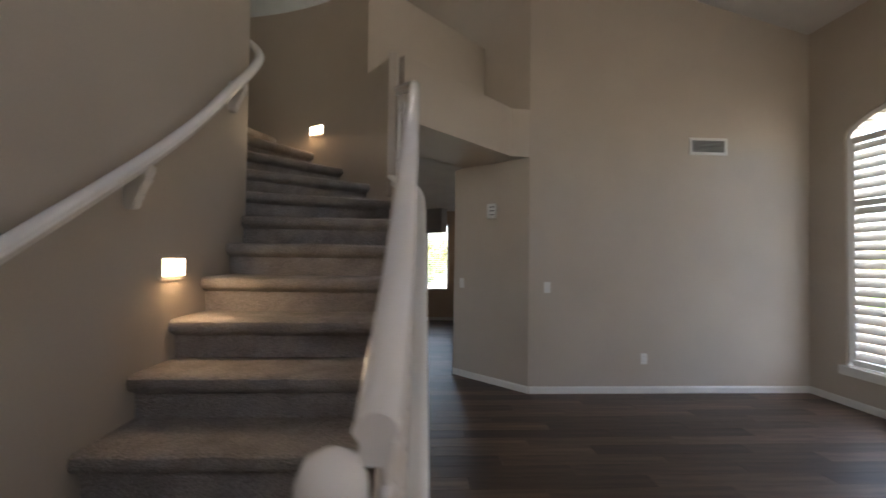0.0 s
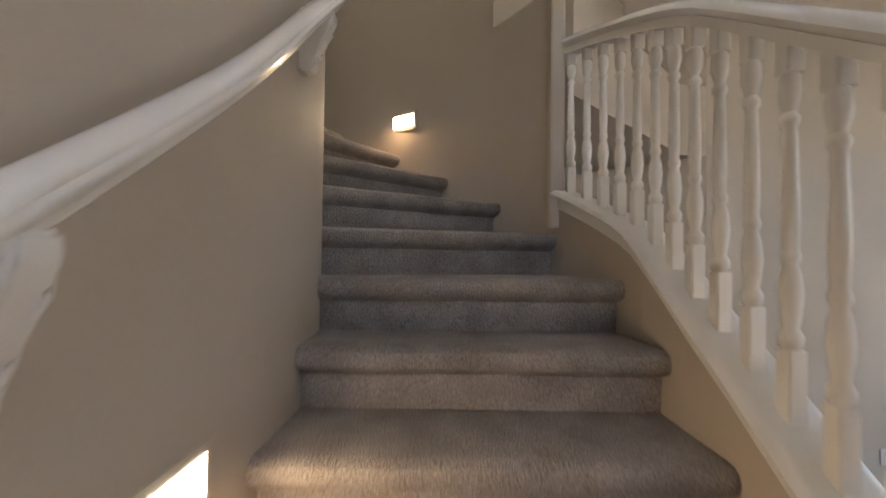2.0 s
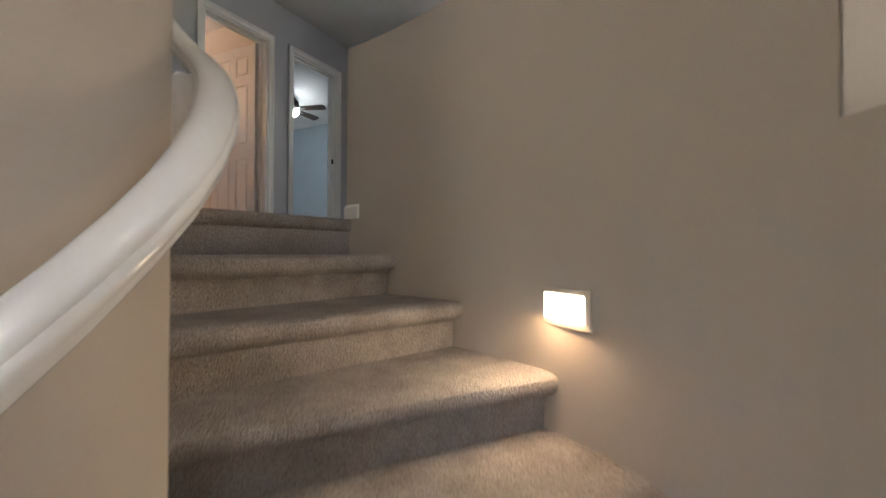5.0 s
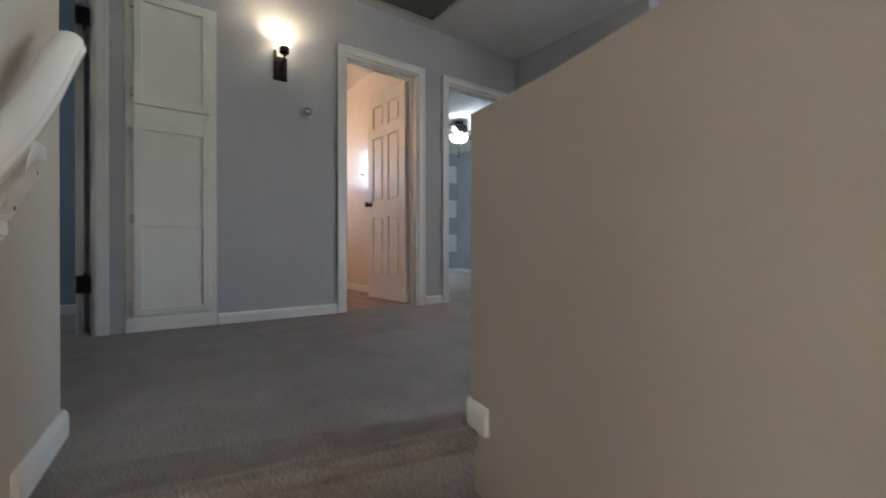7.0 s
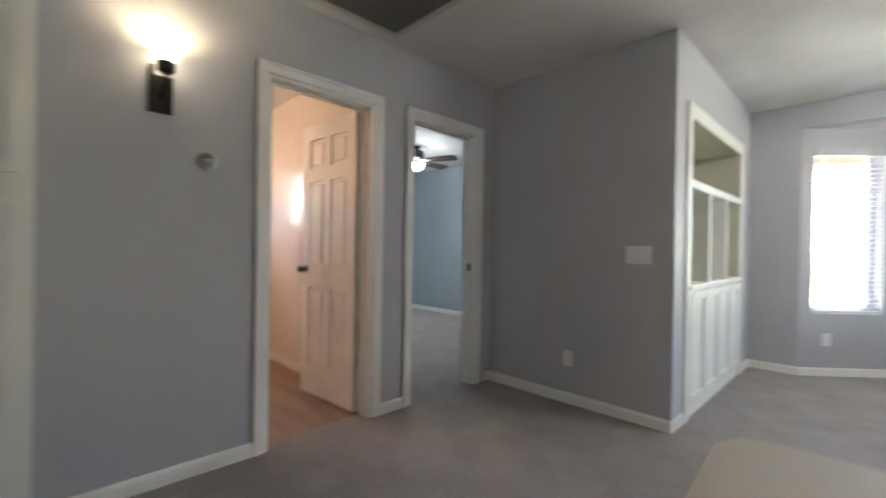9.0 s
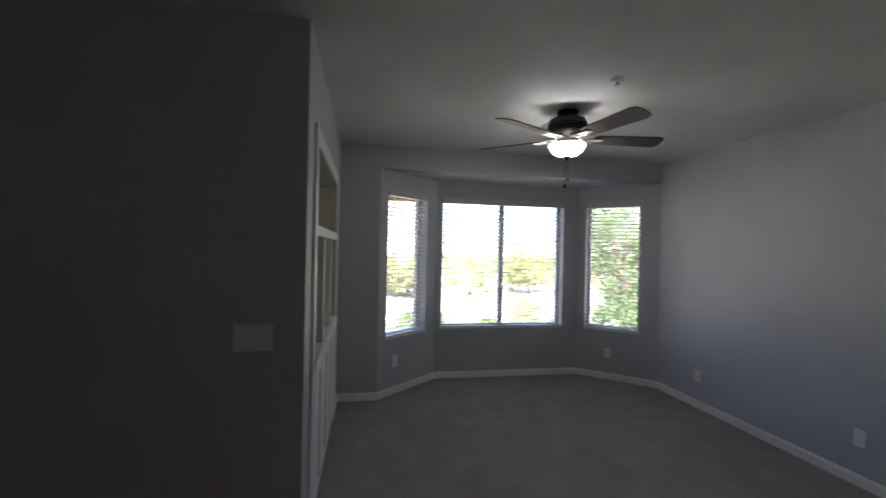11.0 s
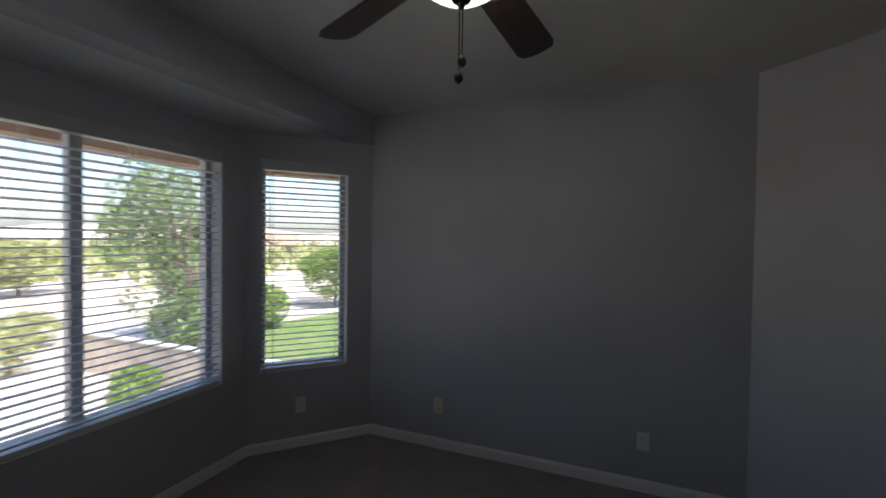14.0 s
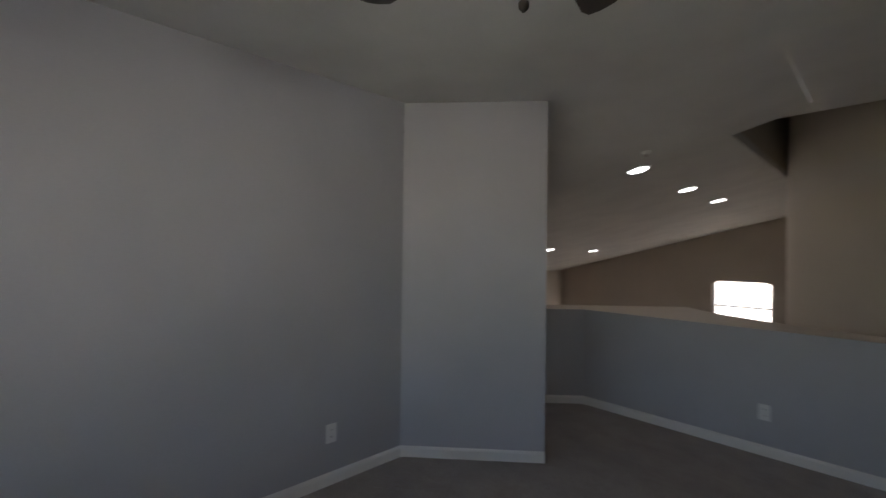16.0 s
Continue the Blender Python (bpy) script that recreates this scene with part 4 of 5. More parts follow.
# ---- ceiling fans ----
def ceiling_fan(x, y, z, first, bowl, label, reach=0.685):
    ob = empty("ceiling_fan", (x, y, z), label, "ceiling fan", "ceiling fans")
    part("canopy", lathe([(0.075, -0.015), (0.078, -0.025), (0.06, -0.05), (0.045, -0.055)], 28), BRONZE, ob, smooth=True)
    body = lathe([(0.045, -0.05), (0.09, -0.06), (0.125, -0.075), (0.135, -0.10), (0.135, -0.112), (0.128, -0.116), (0.135, -0.12), (0.135, -0.135), (0.128, -0.139), (0.135, -0.143), (0.13, -0.165), (0.10, -0.19), (0.075, -0.20), (0.07, -0.235), (0.08, -0.24)], 32)
    part("motor", body, BRONZE, ob, smooth=True)
    blade = bmesh.new()
    outline = [(0.20, -0.055), (0.3, -0.06), (reach - 0.05, -0.074), (reach - 0.012, -0.06), (reach, -0.022), (reach, 0.022), (reach - 0.012, 0.06), (reach - 0.05, 0.074), (0.3, 0.06), (0.20, 0.055), (0.185, 0.03), (0.185, -0.03)]
    prism(outline, -0.004, 0.004, blade)
    blade.transform(pose(0, 0, -0.205, -14, 0, 0))
    bmesh.ops.bevel(blade, geom=blade.edges[:], offset=0.0015, segments=1, affect='EDGES')
    bl = mesh_of("blade", blade, BLADE)
    iron = boxes((0.09, 0.16, -0.03, -0.018, -0.192, -0.184), (0.09, 0.16, 0.018, 0.03, -0.192, -0.184), (0.15, 0.25, -0.035, 0.035, -0.196, -0.190), (0.07, 0.11, -0.035, 0.035, -0.194, -0.182), bevel=0.002)
    iron.transform(Matrix.Translation((0, 0, -0.018)))
    ir = mesh_of("blade_iron", iron, NICKEL)
    for k in range(5):
        b = part("blade", bl, None, ob, "dark walnut fan blade")
        b.matrix_local = pose(0, 0, 0, 0, 0, first + 72 * k)
        part("blade_iron", ir, None, b, "nickel blade bracket")
    part("light_ring", lathe([(0.05, -0.232), (0.078, -0.238), (0.084, -0.246), (0.08, -0.252), (0.06, -0.254)], 32), NICKEL, ob, smooth=True)
    glassbowl = [(0.124, -0.246), (0.130, -0.250), (0.129, -0.256), (0.122, -0.262), (0.118, -0.278), (0.102, -0.302), (0.074, -0.320), (0.04, -0.330), (0.012, -0.333)]
    g = part("glass_bowl", lathe(glassbowl, 32), bowl, ob, "lit frosted glass bowl", True)
    g.visible_shadow = False
    part("finial", lathe([(0.02, -0.326), (0.027, -0.333), (0.024, -0.341), (0.012, -0.347), (0.008, -0.358), (0.003, -0.362)], 16), BRONZE, ob, smooth=True)
    for dx, dz in ((0.012, -0.475), (-0.012, -0.525)):
        ch = lathe([(0.0016, dz), (0.0016, -0.34)], 6, at=(dx, 0.0, 0))
        lathe([(0.004, dz - 0.03), (0.011, dz - 0.022), (0.012, dz - 0.012), (0.004, dz)], 12, ch, (dx, 0, 0))
        part("pull_chain", ch, BRONZE, ob, smooth=True)
    return ob


ceiling_fan(0.075, 7.78, TOP + 0.004, 65, BOWL, "dark five-blade ceiling fan with a lit frosted bowl in the loft")
ceiling_fan(-5.0, 7.75, TOP - 0.02, 20, BOWL2, "dark five-blade ceiling fan with a bright bowl in the bedroom", 0.62)


def detector(x, y, z):
    ob = empty("smoke_detector", (x, y, z), "small white round detector on the ceiling", "smoke detector", "smoke detectors")
    part("base", lathe([(0.036, 0), (0.036, -0.008), (0.032, -0.018), (0.016, -0.022)], 24), PLASTIC, ob, smooth=True)
    part("sensor", lathe([(0.009, -0.02), (0.009, -0.038), (0.016, -0.04), (0.014, -0.044)], 14), NICKEL, ob, smooth=True)


detector(0.087, 7.2, TOP)
detector(0.88, 5.0, TOP - 0.22)
detector(-5.2, 7.0, TOP - 0.02)


def ceiling_grille(x0, x1, y0, y1, n, label):
    ob = empty("ceiling_grille", ((x0 + x1) / 2, (y0 + y1) / 2, TOP), label, "ceiling vent", "ceiling vents")
    a, b, f = (x1 - x0) / 2, (y1 - y0) / 2, 0.035
    part("frame", boxes((-a, a, -b, f - b, -0.014, 0), (-a, a, b - f, b, -0.014, 0), (-a, f - a, f - b, b - f, -0.014, 0), (a - f, a, f - b, b - f, -0.014, 0), bevel=0.003), GRILLE, ob)
    part("backing", boxes((f - a, a - f, f - b, b - f, -0.003, -0.001)), SLOT, ob)
    sl = mesh_of("slat", boxes((f - a, a - f, -0.006, 0.006, -0.001, 0.001)), GRILLE)
    for i in range(n):
        s = part("slat", sl, None, ob)
        s.matrix_local = pose(0, f - b + (i + 0.5) * 2 * (b - f) / n, -0.008, 35, 0, 0)


ceiling_grille(-2.9, -2.2, 4.98, 5.80, 40, "square return air grille in the hall ceiling")
ceiling_grille(0.05, 0.40, 8.05, 8.25, 12, "white supply vent in the loft ceiling")

# ---- downlights ----
for x, y in ((1.05, 4.73), (1.08, 3.31), (1.09, 2.03), (3.72, 1.95), (3.72, 0.30)):
    z = slope(x)
    ob = empty("downlight", (0, 0, 0), "lit round recessed downlight in the sloping ceiling", "downlight", "living room downlights")
    ob.matrix_world = pose(x, y, z, 0, math.degrees(math.atan(0.25)), 0)
    part("trim_ring", lathe([(0.10, 0.0), (0.10, -0.006), (0.082, -0.010), (0.078, 0.0)], 28), PLASTIC, ob, smooth=True)
    part("lens", lathe([(0.079, -0.002), (0.079, -0.006), (0.01, -0.007)], 28), CANGLOW, ob, "glowing lens")
    lamp("downlight_lamp", ob.matrix_world @ pose(0, 0, -0.02), 0.11, (1.0, 0.82, 0.64), 0.14, shape="DISK")

# ---- built-in bookcase ----
case = empty("built_in_bookcase", (-1.566, 7.2, F), "white built-in bookcase with panelled doors and open shelves", "bookcase")
L, D = 1.53, 0.38
# back, side and top panels are darker and yellower than the trim
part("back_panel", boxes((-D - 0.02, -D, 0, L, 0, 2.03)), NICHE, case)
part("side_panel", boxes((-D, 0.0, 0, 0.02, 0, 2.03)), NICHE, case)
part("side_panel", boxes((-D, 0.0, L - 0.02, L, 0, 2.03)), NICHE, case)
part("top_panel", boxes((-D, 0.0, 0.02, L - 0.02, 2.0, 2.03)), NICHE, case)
part("counter", boxes((-D, 0.025, 0.0, L, 0.86, 0.895), bevel=0.004), TRIM, case)
part("shelf", boxes((-D, 0.012, 0.0, L, 1.545, 1.60), bevel=0.004), TRIM, case)
for y in (L / 3, 2 * L / 3):
    part("divider", boxes((-D, 0.008, y - 0.022, y + 0.022, 0.895, 1.545), bevel=0.003), TRIM, case)
part("face_trim", boxes((0.0, 0.016, -0.065, 0.02, 0, 2.095), (0.0, 0.016, L - 0.02, L + 0.06, 0, 2.095), (0.0, 0.016, 0.02, L - 0.02, 2.0, 2.095), bevel=0.003), TRIM, case)
part("base_cabinet", boxes((-D, 0.0, 0.02, L - 0.02, 0.0, 0.86)), TRIM, case)
for k in range(4):
    y0 = 0.02 + k * (L - 0.04) / 4 + 0.006
    y1 = y0 + (L - 0.04) / 4 - 0.012
    f = 0.05
    d = part("door", boxes((0, 0.018, y0, y0 + f, 0.1, 0.84), (0, 0.018, y1 - f, y1, 0.1, 0.84), (0, 0.018, y0 + f, y1 - f, 0.1, 0.1 + f), (0, 0.018, y0 + f, y1 - f, 0.84 - f, 0.84), bevel=0.003), TRIM, case)
    part("panel", boxes((0, 0.008, y0 + f, y1 - f, 0.1 + f, 0.84 - f)), TRIM, d)


# ---- bay windows with blinds ----
def blind_window(name, p, q, label, mullion):
    """A window in the opening from p to q, with a tilted slat blind inside."""
    p, q = Vector(p), Vector(q)
    w, mid = (q - p).length, (p + q) / 2
    rz = math.degrees(math.atan2(q.y - p.y, q.x - p.x))
    ob = empty(name, (mid.x, mid.y, SILL), label, "window", kind="structure", rz=rz)
    a, h = w / 2, HEAD - SILL
    f = 0.04
    part("window_frame", boxes((-a, a, 0.10, 0.15, 0, f), (-a, a, 0.10, 0.15, h - f, h), (-a, f - a, 0.10, 0.15, f, h - f), (a - f, a, 0.10, 0.15, f, h - f), *([(-0.03, 0.03, 0.09, 0.15, f, h - f)] if mullion else []), bevel=0.003), ALU, ob)
    g = part("pane", boxes((f - a, a - f, 0.122, 0.126, f, h - f)), PANE, ob)
    g.visible_shadow = False
    part("window_sill", boxes((-a, a, 0.004, 0.10, 0.0, 0.012), bevel=0.003), TRIM, ob)
    bl = empty("window_blind", (mid.x, mid.y, SILL), "white horizontal slat blind hanging in the window", "blind", "bay window blinds", rz=rz)
    # headrail greyer than the slats: shade against the window put into its colour
    part("headrail", boxes((-a + 0.006, a - 0.006, -0.012, 0.055, h - 0.075, h - 0.002), bevel=0.004), GRILLE, bl)
    part("bottom_rail", boxes((-a + 0.012, a - 0.012, 0.005, 0.055, 0.014, 0.034), bevel=0.004), SLAT, bl)
    slat = bmesh.new()
    n = 6
    v = [[slat.verts.new((s * (a - 0.012), (i / n - 0.5) * 0.05, 0.004 * math.cos((i / n - 0.5) * 3.0) + t)) for i in range(n + 1)] for s in (-1, 1) for t in (0, 0.0025)]
    for i in range(n):
        slat.faces.new((v[0][i], v[0][i + 1], v[2][i + 1], v[2][i]))
        slat.faces.new((v[1][i], v[3][i], v[3][i + 1], v[1][i + 1]))
    for j in (0, n):
        slat.faces.new((v[0][j], v[2][j], v[3][j], v[1][j]))
    sm = mesh_of("slat", slat, SLAT, True)
    pitch = 0.0425
    rows = int((h - 0.12) / pitch)
    for i in range(rows):
        s = part("slat", sm, None, bl)
        s.matrix_local = pose(0, 0.03, 0.055 + pitch * i + 0.0012 * math.sin(i * 2.3), -6 + 1.5 * math.sin(i * 1.7), 0, 0)
    for x in ((-a * 0.72, a * 0.72) if not mullion else (-a * 0.85, -a * 0.3, a * 0.3, a * 0.85)):
        part("ladder_cord", boxes((x - 0.0012, x + 0.0012, 0.003, 0.005, 0.03, h - 0.07), (x - 0.0012, x + 0.0012, 0.055, 0.057, 0.03, h - 0.07)), SLAT, bl)
    wand = lathe([(0.004, h - 0.75), (0.004, h - 0.08)], 8, at=(-a + 0.06, -0.02, 0))
    part("wand", wand, PLASTIC, bl)
    return ob


def on(p, q, s):
    p, q = Vector(p), Vector(q)
    return tuple(p + (q - p).normalized() * s)


blind_window("window_1", on(BAY[0], BAY[1], 0.115), on(BAY[0], BAY[1], 0.725), "narrow bay window with a raised view of the garden", False)
blind_window("window_2", on(BAY[1], BAY[2], 0.05), on(BAY[1], BAY[2], 1.555), "wide sliding bay window above the garden", True)
blind_window("window_3", on(BAY[2], BAY[3], 0.09), on(BAY[2], BAY[3], 0.70), "narrow bay window above the garden", False)


# ---- arched window with shutters ----
def shutter_window(name, at, rz, w, sill, spring, top, label):
    ob = empty(name, at, label, "window", kind="structure", rz=rz)
    a = w / 2
    rise = top - spring
    arch = [(a * math.cos(t), spring + rise * math.sin(t)) for t in (math.pi * i / 20 for i in range(21))]
    fill = bmesh.new()
    lo = [(x, z) for x, z in arch]
    for (x0, z0), (x1, z1) in zip(lo, lo[1:]):
        for yy in (0.0, 0.19):
            fill.faces.new([fill.verts.new(c) for c in ((x0, yy, z0), (x1, yy, z1), (x1, yy, top + 0.01), (x0, yy, top + 0.01))])
        fill.faces.new([fill.verts.new(c) for c in ((x0, 0, z0), (x1, 0, z1), (x1, 0.19, z1), (x0, 0.19, z0))])
    part("arch_infill", fill, BEIGE, ob)
    frame_path = [(a, sill)] + arch + [(-a, sill)]
    bm = bmesh.new()
    for (x0, z0), (x1, z1) in zip(frame_path, frame_path[1:]):
        c = Vector((0, (spring + sill) / 2))
        p0, p1 = Vector((x0, z0)), Vector((x1, z1))
        q0, q1 = p0 + (c - p0).normalized() * 0.05, p1 + (c - p1).normalized() * 0.05
        vs = [[bm.verts.new((p.x, y, p.y)) for p in (p0, p1, q1, q0)] for y in (0.02, 0.06)]
        bm.faces.new(vs[0]), bm.faces.new(vs[1][::-1])
        for i in range(4):
            bm.faces.new((vs[0][i], vs[0][(i + 1) % 4], vs[1][(i + 1) % 4], vs[1][i]))
    part("window_frame", bm, TRIM, ob)
    part("window_sill", boxes((-a - 0.04, a + 0.04, -0.05, 0.06, sill - 0.09, sill), bevel=0.006), TRIM, ob)
    sh = empty("plantation_shutter", at, "white plantation shutter with louvres in the arched window", "shutter", rz=rz)
    panels = 3
    pw = (w - 0.08) / panels
    mid = spring - 0.72
    for k in range(panels):
        x0 = -a + 0.04 + k * pw
        st = 0.035
        part("shutter_frame", boxes((x0, x0 + st, 0.02, 0.05, sill + 0.01, spring - 0.02), (x0 + pw - st, x0 + pw - 0.003, 0.02, 0.05, sill + 0.01, spring - 0.02),
                                   *[(x0 + st, x0 + pw - st, 0.02, 0.05, z, z + 0.06) for z in (sill + 0.01, mid, spring - 0.08)], bevel=0.003), TRIM, sh)
        lv = bmesh.new()
        prism([(-0.043, -0.003), (-0.03, -0.005), (0, -0.006), (0.03, -0.005), (0.043, -0.003), (0.043, 0.003), (0.03, 0.005), (0, 0.006), (-0.03, 0.005), (-0.043, 0.003)], x0 + st, x0 + pw - st, lv)
        lv.transform(Matrix(((0, 0, 1, 0), (1, 0, 0, 0), (0, 1, 0, 0), (0, 0, 0, 1))))
        me = mesh_of("louvre", lv, TRIM)
        for z0, z1 in ((sill + 0.07, mid), (mid + 0.06, spring - 0.08)):
            n = int((z1 - z0) / 0.089)
            for i in range(n):
                o = part("louvre", me, None, sh)
                o.matrix_local = pose(0, 0.035, z0 + (i + 0.5) * (z1 - z0) / n, 58, 0, 0)
    for i in range(1, 13):
        t = math.pi * i / 13
        fan = boxes((0.08, 0.96, -0.004, 0.004, -0.03, 0.03), bevel=0.002)
        fan.transform(Matrix.Translation((0, 0.035, spring)) @ Matrix.Diagonal((a, 1, rise, 1)) @ Matrix.Rotation(-t, 4, 'Y') @ Matrix.Rotation(0.5, 4, 'X'))
        part("fan_louvre", fan, TRIM, sh)
    return ob


shutter_window("window_4", (5.77, 3.15, 0), -90, 1.8, 0.40, 2.72, 3.0, "tall arched window with white shutters in the living room")
shutter_window("window_5", (4.7, -1.95, 0), 180, 1.5, 0.5, 2.6, 3.12, "arched front window with white shutters")
w6 = empty("window_6", (1.625, -1.95, 2.95), "high front window with white bars", "window", kind="structure", rz=180)
part("window_frame", boxes((-0.525, 0.525, 0.05, 0.1, 0, 0.05), (-0.525, 0.525, 0.05, 0.1, 0.95, 1.0), (-0.525, -0.475, 0.05, 0.1, 0.05, 0.95), (0.475, 0.525, 0.05, 0.1, 0.05, 0.95), (-0.475, 0.475, 0.06, 0.09, 0.42, 0.45), bevel=0.004), ALU, w6)
arch = [(0.535 * math.cos(t), 0.84 + 0.17 * math.sin(t)) for t in (math.pi * i / 16 for i in range(17))]
infill = bmesh.new()
for (x0, z0), (x1, z1) in zip(arch, arch[1:]):
    for yy in (0.004, 0.19):
        infill.faces.new([infill.verts.new(c) for c in ((x0, yy, z0), (x1, yy, z1), (x1, yy, 1.02), (x0, yy, 1.02))])
    infill.faces.new([infill.verts.new(c) for c in ((x0, 0.004, z0), (x1, 0.004, z1), (x1, 0.19, z1), (x0, 0.19, z0))])
part("arch_infill", infill, BEIGE, w6)
w7 = empty("window_7", (1.84, 9.75, 0.69), "window with a white slat blind in the room below the loft", "window", kind="structure")
part("window_frame", boxes((-0.26, 0.26, 0.05, 0.1, 0, 0.04), (-0.26, 0.26, 0.05, 0.1, 1.50, 1.54), (-0.26, -0.22, 0.05, 0.1, 0.04, 1.5), (0.22, 0.26, 0.05, 0.1, 0.04, 1.5), bevel=0.003), ALU, w7)
sl7 = mesh_of("slat", boxes((-0.25, 0.25, -0.02, 0.02, -0.0015, 0.0015)), SLAT)
for i in range(33):
    s = part("slat", sl7, None, w7)
    s.matrix_local = pose(0, 0.03, 0.04 + i * 0.0445, 12, 0, 0)

# assumed opening round the added cool bath lamp; never in view
w8 = empty("window_8", (-5.4, 5.05, F + 1.35), "small assumed bathroom window, out of view", "window", kind="structure")
part("window_frame", boxes((-0.08, -0.04, -0.25, 0.25, 0, 0.035), (-0.08, -0.04, -0.25, 0.25, 0.565, 0.6), (-0.08, -0.04, -0.25, -0.215, 0.035, 0.565), (-0.08, -0.04, 0.215, 0.25, 0.035, 0.565), bevel=0.003), ALU, w8)

# ---- outdoors ----
G = -0.15
thing("ground", prism([(-300, 9.9), (300, 9.9), (300, 500), (-300, 500)], G - 0.5, G), GRAVEL, "pale desert ground with gravel", "ground", kind="structure")
thing("ground_front", prism([(-300, -300), (300, -300), (300, 9.9), (-300, 9.9)], G - 0.5, G - 0.02), GRAVEL, "pale gravel ground round the house", "ground", kind="structure")
thing("lawn", prism([(10.5, 11.5), (26, 14), (27, 22), (14, 25), (9.5, 19)], G - 0.1, G + 0.03), GRASS, "patch of green lawn behind the house", "lawn", kind="structure")
thing("lawn_side", prism([(-8, 13.5), (2.5, 15), (3.0, 19.5), (-8, 19.0)], G - 0.1, G + 0.03), GRASS, "strip of green lawn behind the house", "lawn", kind="structure")
thing("path", prism([(13.5, 12.8), (15.0, 13.0), (22.6, 23.0), (20.8, 23.2)], G - 0.1, G + 0.05), CONCRETE, "pale concrete garden path", "path", kind="structure")
thing("driveway", prism([(8.3, 21.6), (11.8, 21.6), (15.0, 30.5), (11.0, 30.5)], G - 0.1, G + 0.05), CONCRETE, "pale concrete driveway", "driveway", kind="structure")
thing("patio", prism([(-5, 10.2), (9, 10.2), (9, 11.4), (-5, 11.4)], G - 0.1, G + 0.06), CONCRETE, "pale concrete patio", "patio", kind="structure")
rng = random.Random(7)


def clumps(center, radii, n, size, bm=None):
    """Many small leaf blades spread through an uneven crown."""
    bm = bm or bmesh.new()
    for _ in range(n):
        while True:
            p = Vector((rng.uniform(-1, 1), rng.uniform(-1, 1), rng.uniform(-1, 1)))
            if 0.25 < p.length < 1:
                break
        if noise.noise(p * 2.3 + Vector(center)) < -0.12:
            continue
        c = Vector((center[0] + p.x * radii[0], center[1] + p.y * radii[1], center[2] + p.z * radii[2]))
        m = Euler((rng.uniform(0, 6), rng.uniform(0, 6), rng.uniform(0, 6))).to_matrix()
        s = size * rng.uniform(0.6, 1.4)
        vs = [bm.verts.new(c + m @ Vector(v) * s) for v in ((-0.5, 0, 0), (0, 0.28, 0.06), (0.6, 0, 0), (0, -0.28, 0.06))]
        bm.faces.new(vs)
    return bm


def tree(x, y, h, spread, mat, label, n=1500, size=0.22):
    ob = empty("tree", (x, y, G), label, "tree", "garden trees")
    tr = bmesh.new()
    tips = []
    base = [(0, 0, 0), (0.05, 0.03, h * 0.25), (0.0, 0.08, h * 0.5), (0.06, 0.02, h * 0.75)]

    def limb(path, r0, r1):
        rings = []
        for i, p in enumerate(path):
            r = r0 + (r1 - r0) * i / (len(path) - 1)
            rings.append([tr.verts.new((p[0] + r * math.cos(t), p[1] + r * math.sin(t), p[2])) for t in (math.tau * j / 7 for j in range(7))])
        for a, b in zip(rings, rings[1:]):
            for j in range(7):
                tr.faces.new((a[j], a[(j + 1) % 7], b[(j + 1) % 7], b[j]))

    limb(base, 0.03 * h, 0.01 * h)
    for k in range(7):
        t = rng.uniform(0, math.tau)
        z0 = h * rng.uniform(0.2, 0.5)
        e = (spread * 0.7 * math.cos(t), spread * 0.7 * math.sin(t), h * rng.uniform(0.6, 0.9))
        limb([(0, 0, z0), (e[0] * 0.5, e[1] * 0.5, (z0 + e[2]) / 2), e], 0.014 * h, 0.004 * h)
        tips.append(e)
    part("trunk", tr, BARK, ob)
    crown = clumps((0, 0, h * 0.56), (spread, spread, h * 0.46), n // 2, size)
    for e in tips:
        clumps(e, (spread * 0.45, spread * 0.45, h * 0.18), n // 14, size, crown)
    part("crown", crown, mat, ob)
    return ob


def bush(x, y, r, h, mat, label, n=700, size=0.13):
    ob = empty("bush", (x, y, G), label, "bush", "garden bushes")
    st = bmesh.new()
    for k in range(5):
        t = k * 1.257
        bmesh.ops.create_cone(st, segments=5, radius1=0.03, radius2=0.012, depth=h * 0.6, matrix=Matrix.Translation((0.1 * math.cos(t), 0.1 * math.sin(t), h * 0.3)) @ Euler((0.3 * math.sin(t), 0.3 * math.cos(t), 0)).to_matrix().to_4x4())
    part("stems", st, BARK, ob)
    part("foliage", clumps((0, 0, h * 0.55), (r, r, h * 0.5), n, size), mat, ob)


tree(10.6, 22.8, 7.4, 2.7, LEAF2, "airy grey-green garden tree behind the garden wall", 15000, 0.15)
tree(12.6, 24.4, 5.4, 2.0, LEAF2, "olive green garden tree behind the garden wall", 11000, 0.15)
tree(23.0, 25.0, 4.0, 2.2, LEAF, "low rounded bright green tree beside the path", 9000, 0.2)
tree(2.5, 45, 3.6, 3.0, LEAF3, "pale green desert tree in the distance", 6000, 0.3)
tree(16.0, 48, 4.2, 3.2, LEAF3, "pale olive desert tree in the distance", 6000, 0.3)
tree(-4.0, 50, 4.2, 3.4, LEAF3, "pale olive desert tree in the distance", 6000, 0.3)
bush(15.6, 23.6, 1.0, 2.2, LEAF, "rounded dark green bush beside the lawn", 4500, 0.14)
bush(4.8, 25.4, 0.8, 1.1, LEAF, "small bright green clipped bush on the gravel", 2500, 0.12)
bush(1.4, 24.5, 1.5, 1.7, LEAF2, "wide grey-green hedge bush near the lawn", 4500, 0.14)
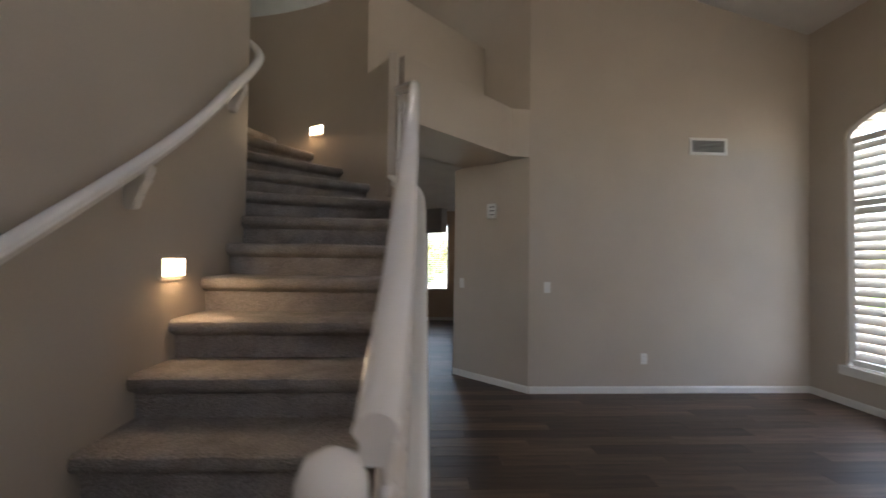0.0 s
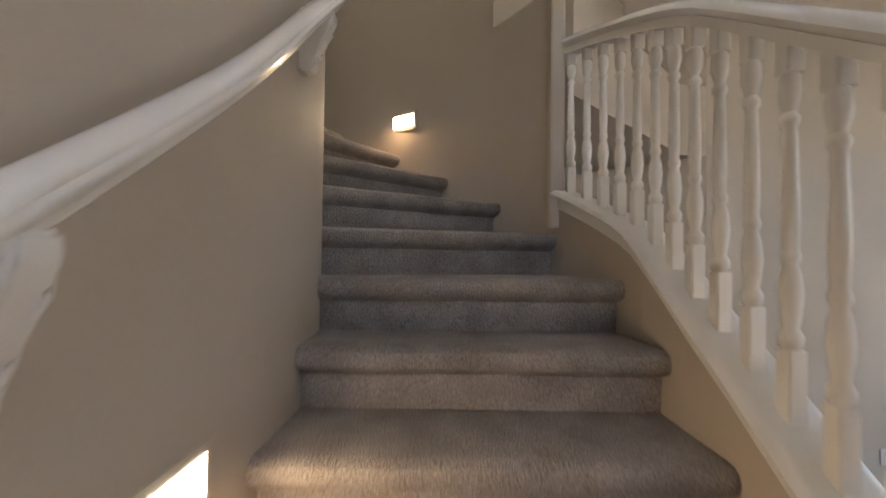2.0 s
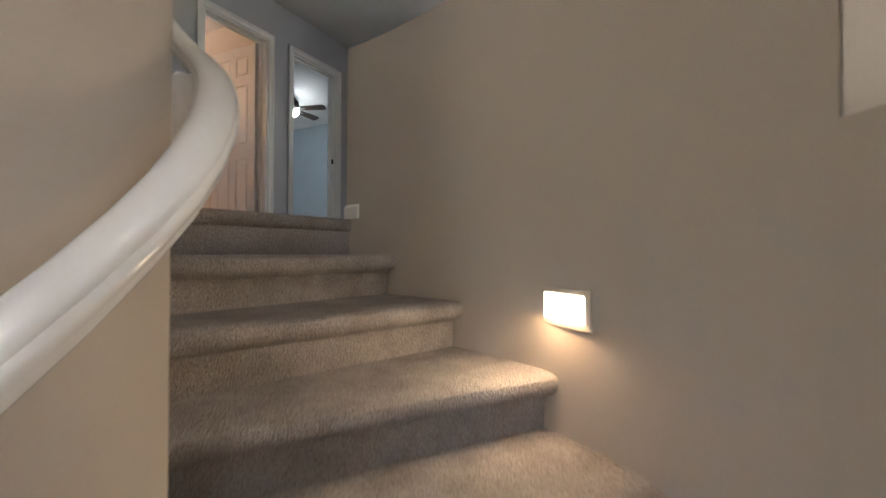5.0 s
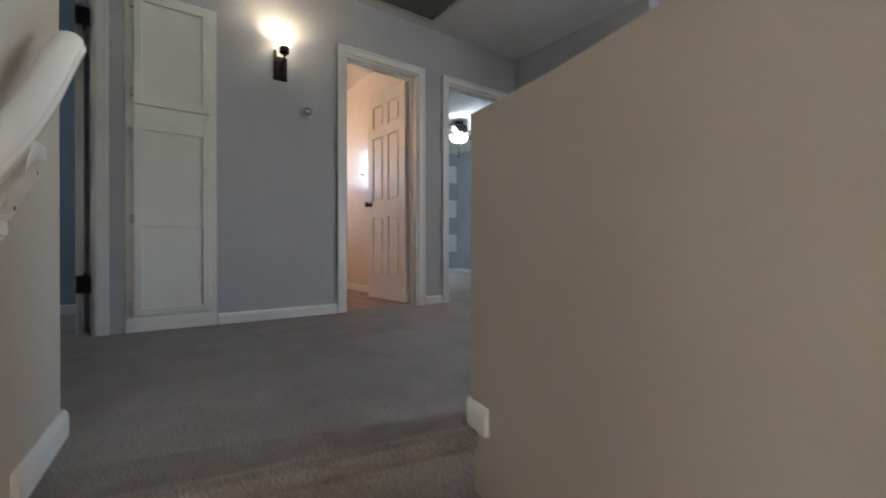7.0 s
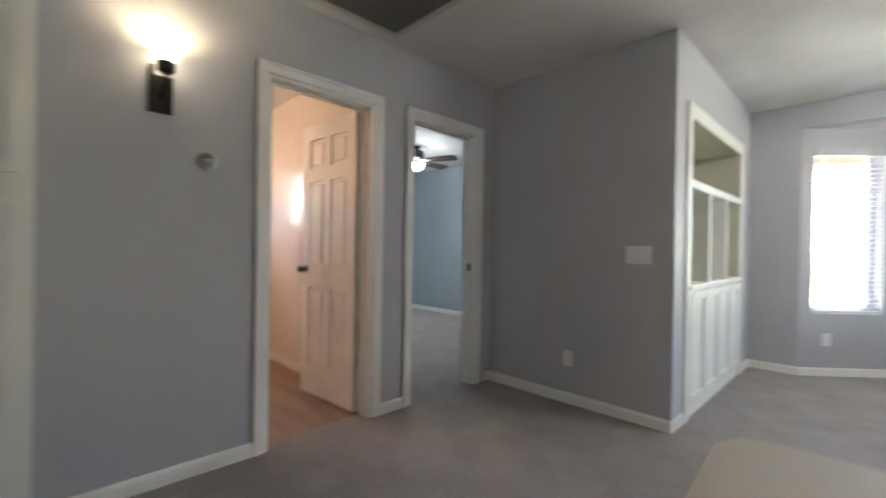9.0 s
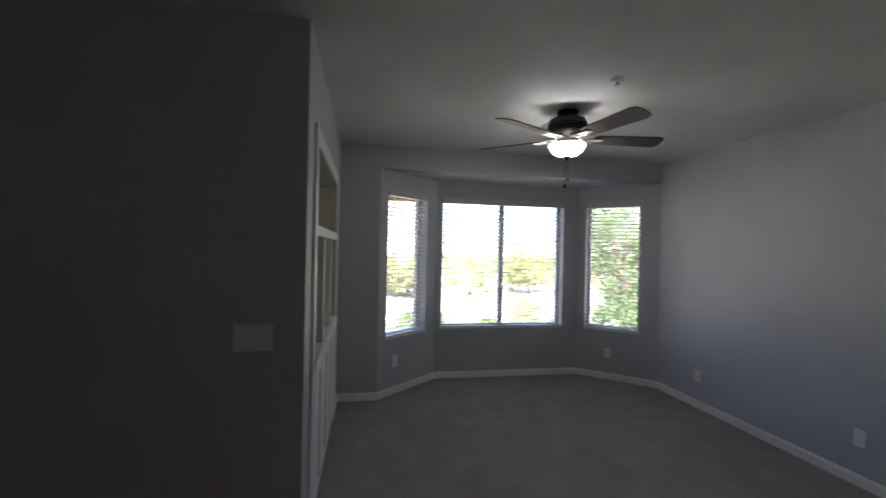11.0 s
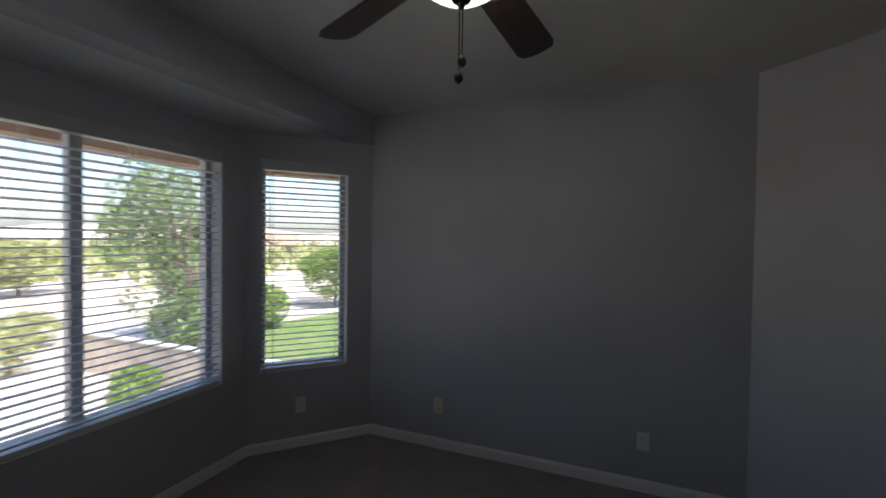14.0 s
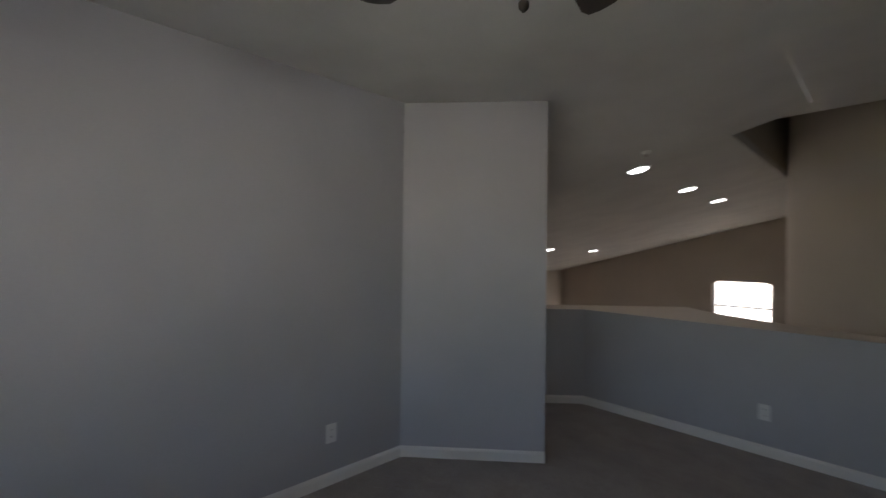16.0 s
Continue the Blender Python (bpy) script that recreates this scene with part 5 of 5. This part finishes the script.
bush(6.4, 25.6, 0.7, 1.6, LEAF3, "slender yellow-green desert shrub", 900, 0.12)
bush(7.2, 27.4, 0.8, 1.7, LEAF3, "slender yellow-green desert shrub", 1000, 0.12)
bush(10.4, 22.0, 1.7, 2.6, LEAF2, "tall dense green bush below the garden tree", 6000, 0.14)
bush(12.2, 23.2, 1.6, 2.4, LEAF2, "tall dense green bush below the garden tree", 5000, 0.14)
bush(7.0, 20.2, 0.7, 0.85, LEAF, "low rounded green bush at the foot of the garden wall", 2500, 0.11)
bush(6.2, 19.2, 0.5, 0.6, LEAF, "low rounded green bush at the foot of the garden wall", 1500, 0.11)
bush(8.6, 29.5, 1.1, 1.5, LEAF3, "yellow-green desert bush behind the garden wall", 2500, 0.14)
bush(19.5, 30.0, 1.5, 2.0, LEAF2, "large rounded olive green bush", 4000, 0.16)
gw = empty("garden_wall", (7.8, 20.5, G), "low tan stuccoed garden wall with a pale cap", "garden wall")
part("wall", boxes((-0.1, 0.1, -5.0, 4.2, 0, 1.28)), STUCCO, gw)
part("cap", boxes((-0.14, 0.14, -5.04, 4.24, 1.28, 1.35), bevel=0.012), CONCRETE, gw, "pale concrete cap")
scrub = bmesh.new()
for i in range(700):
    x, y = rng.uniform(-60, 110), rng.uniform(44, 120)
    s = rng.uniform(1.4, 3.8)
    clumps((x, y, G + s * 0.5), (s, s, s * 0.7), 60, 0.8, scrub)
thing("desert_scrub", scrub, LEAF3, "scattered olive desert scrub in the distance", "scrub", kind="stuff")
hills = bmesh.new()
top = [hills.verts.new((x, 240 + 30 * math.sin(x / 70), 5 + 9 * (0.5 + 0.5 * noise.noise(Vector((x / 60, 0, 0)))) + 4 * noise.noise(Vector((x / 17, 3, 0))))) for x in range(-300, 301, 10)]
bot = [hills.verts.new((x, 170, G)) for x in range(-300, 301, 10)]
for i in range(len(top) - 1):
    hills.faces.new((bot[i], bot[i + 1], top[i + 1], top[i]))
thing("backdrop_hills", hills, GRAVEL, "low pale desert hills on the horizon", "hills", kind="structure")


def house(x, y, rz, label):
    ob = empty("house", (x, y, G), label, "house", "far houses", rz=rz)
    part("wall", boxes((-7, 7, -4.5, 4.5, 0, 2.8)), STUCCO, ob)
    part("roof", prism([(-7.6, -5.1), (0, -5.1), (7.6, -5.1), (7.6, 0), (7.6, 5.1), (0, 5.1), (-7.6, 5.1), (-7.6, 0)], 2.8, lambda x, y: 2.95 + 2.3 * (1 - abs(y) / 5.1)), ROOFTILE, ob)
    gable = boxes((-2.6, 2.6, -6.0, -4.5, 0, 2.8))
    vs = [gable.verts.new(c) for c in ((-2.6, -6.0, 2.8), (2.6, -6.0, 2.8), (0, -6.0, 4.1))]
    gable.faces.new(vs)
    part("gable", gable, STUCCO, ob)
    for k in (-1, 1):
        bm = bmesh.new()
        a = [bm.verts.new(c) for c in ((k * 3.1, -6.3, 2.6), (0, -6.3, 4.3), (0, -2.5, 4.3), (k * 3.1, -2.5, 2.6))]
        b = [bm.verts.new((v.co.x, v.co.y, v.co.z + 0.18)) for v in a]
        bm.faces.new(a), bm.faces.new(b[::-1])
        for i in range(4):
            bm.faces.new((a[i], a[(i + 1) % 4], b[(i + 1) % 4], b[i]))
        bmesh.ops.recalc_face_normals(bm, faces=bm.faces)
        part("gable_roof", bm, ROOFTILE, ob)
    for dx in (-5.0, 4.8):
        w = part("window", boxes((dx - 0.7, dx + 0.7, -4.56, -4.48, 0.95, 2.2)), SLOT, ob)
        part("window_frame", boxes((dx - 0.78, dx + 0.78, -4.6, -4.5, 0.85, 0.95), (dx - 0.78, dx + 0.78, -4.6, -4.5, 2.2, 2.3), (dx - 0.78, dx - 0.7, -4.6, -4.5, 0.95, 2.2), (dx + 0.7, dx + 0.78, -4.6, -4.5, 0.95, 2.2)), TRIM, w)


house(82.0, 57.0, -55, "far beige house with a brown tiled gable roof")
house(69.0, 78.0, -40, "far beige house with a brown tiled roof behind the garden")
house(99.0, 43.0, -62, "far beige house with a brown tiled roof beside the road")

# ---- wood planks of the living room floor ----
pl = empty("floor_planks", (0, 0, 0), "dark brown wood plank floor of the living room", "floor", kind="structure")
plank_len, plank_w = 1.2, 0.15
pm = mesh_of("plank", boxes((0.0015, plank_len - 0.0015, 0.001, plank_w - 0.001, -0.012, 0.0)), PLANK)
made = 0
for r in range(64):
    y = 0.2 + r * plank_w
    if y > 9.6:
        break
    shift = (r * 0.47) % plank_len
    for c in range(6):
        x = 0.9 + c * plank_len - shift
        hi = 5.72 if y < 4.4 else 2.6
        if x > hi - 0.1 or x + plank_len < 1.2 or made >= 300:
            continue
        o = part("plank", pm, None, pl)
        o.location = (x, y, 0.0)
        made += 1
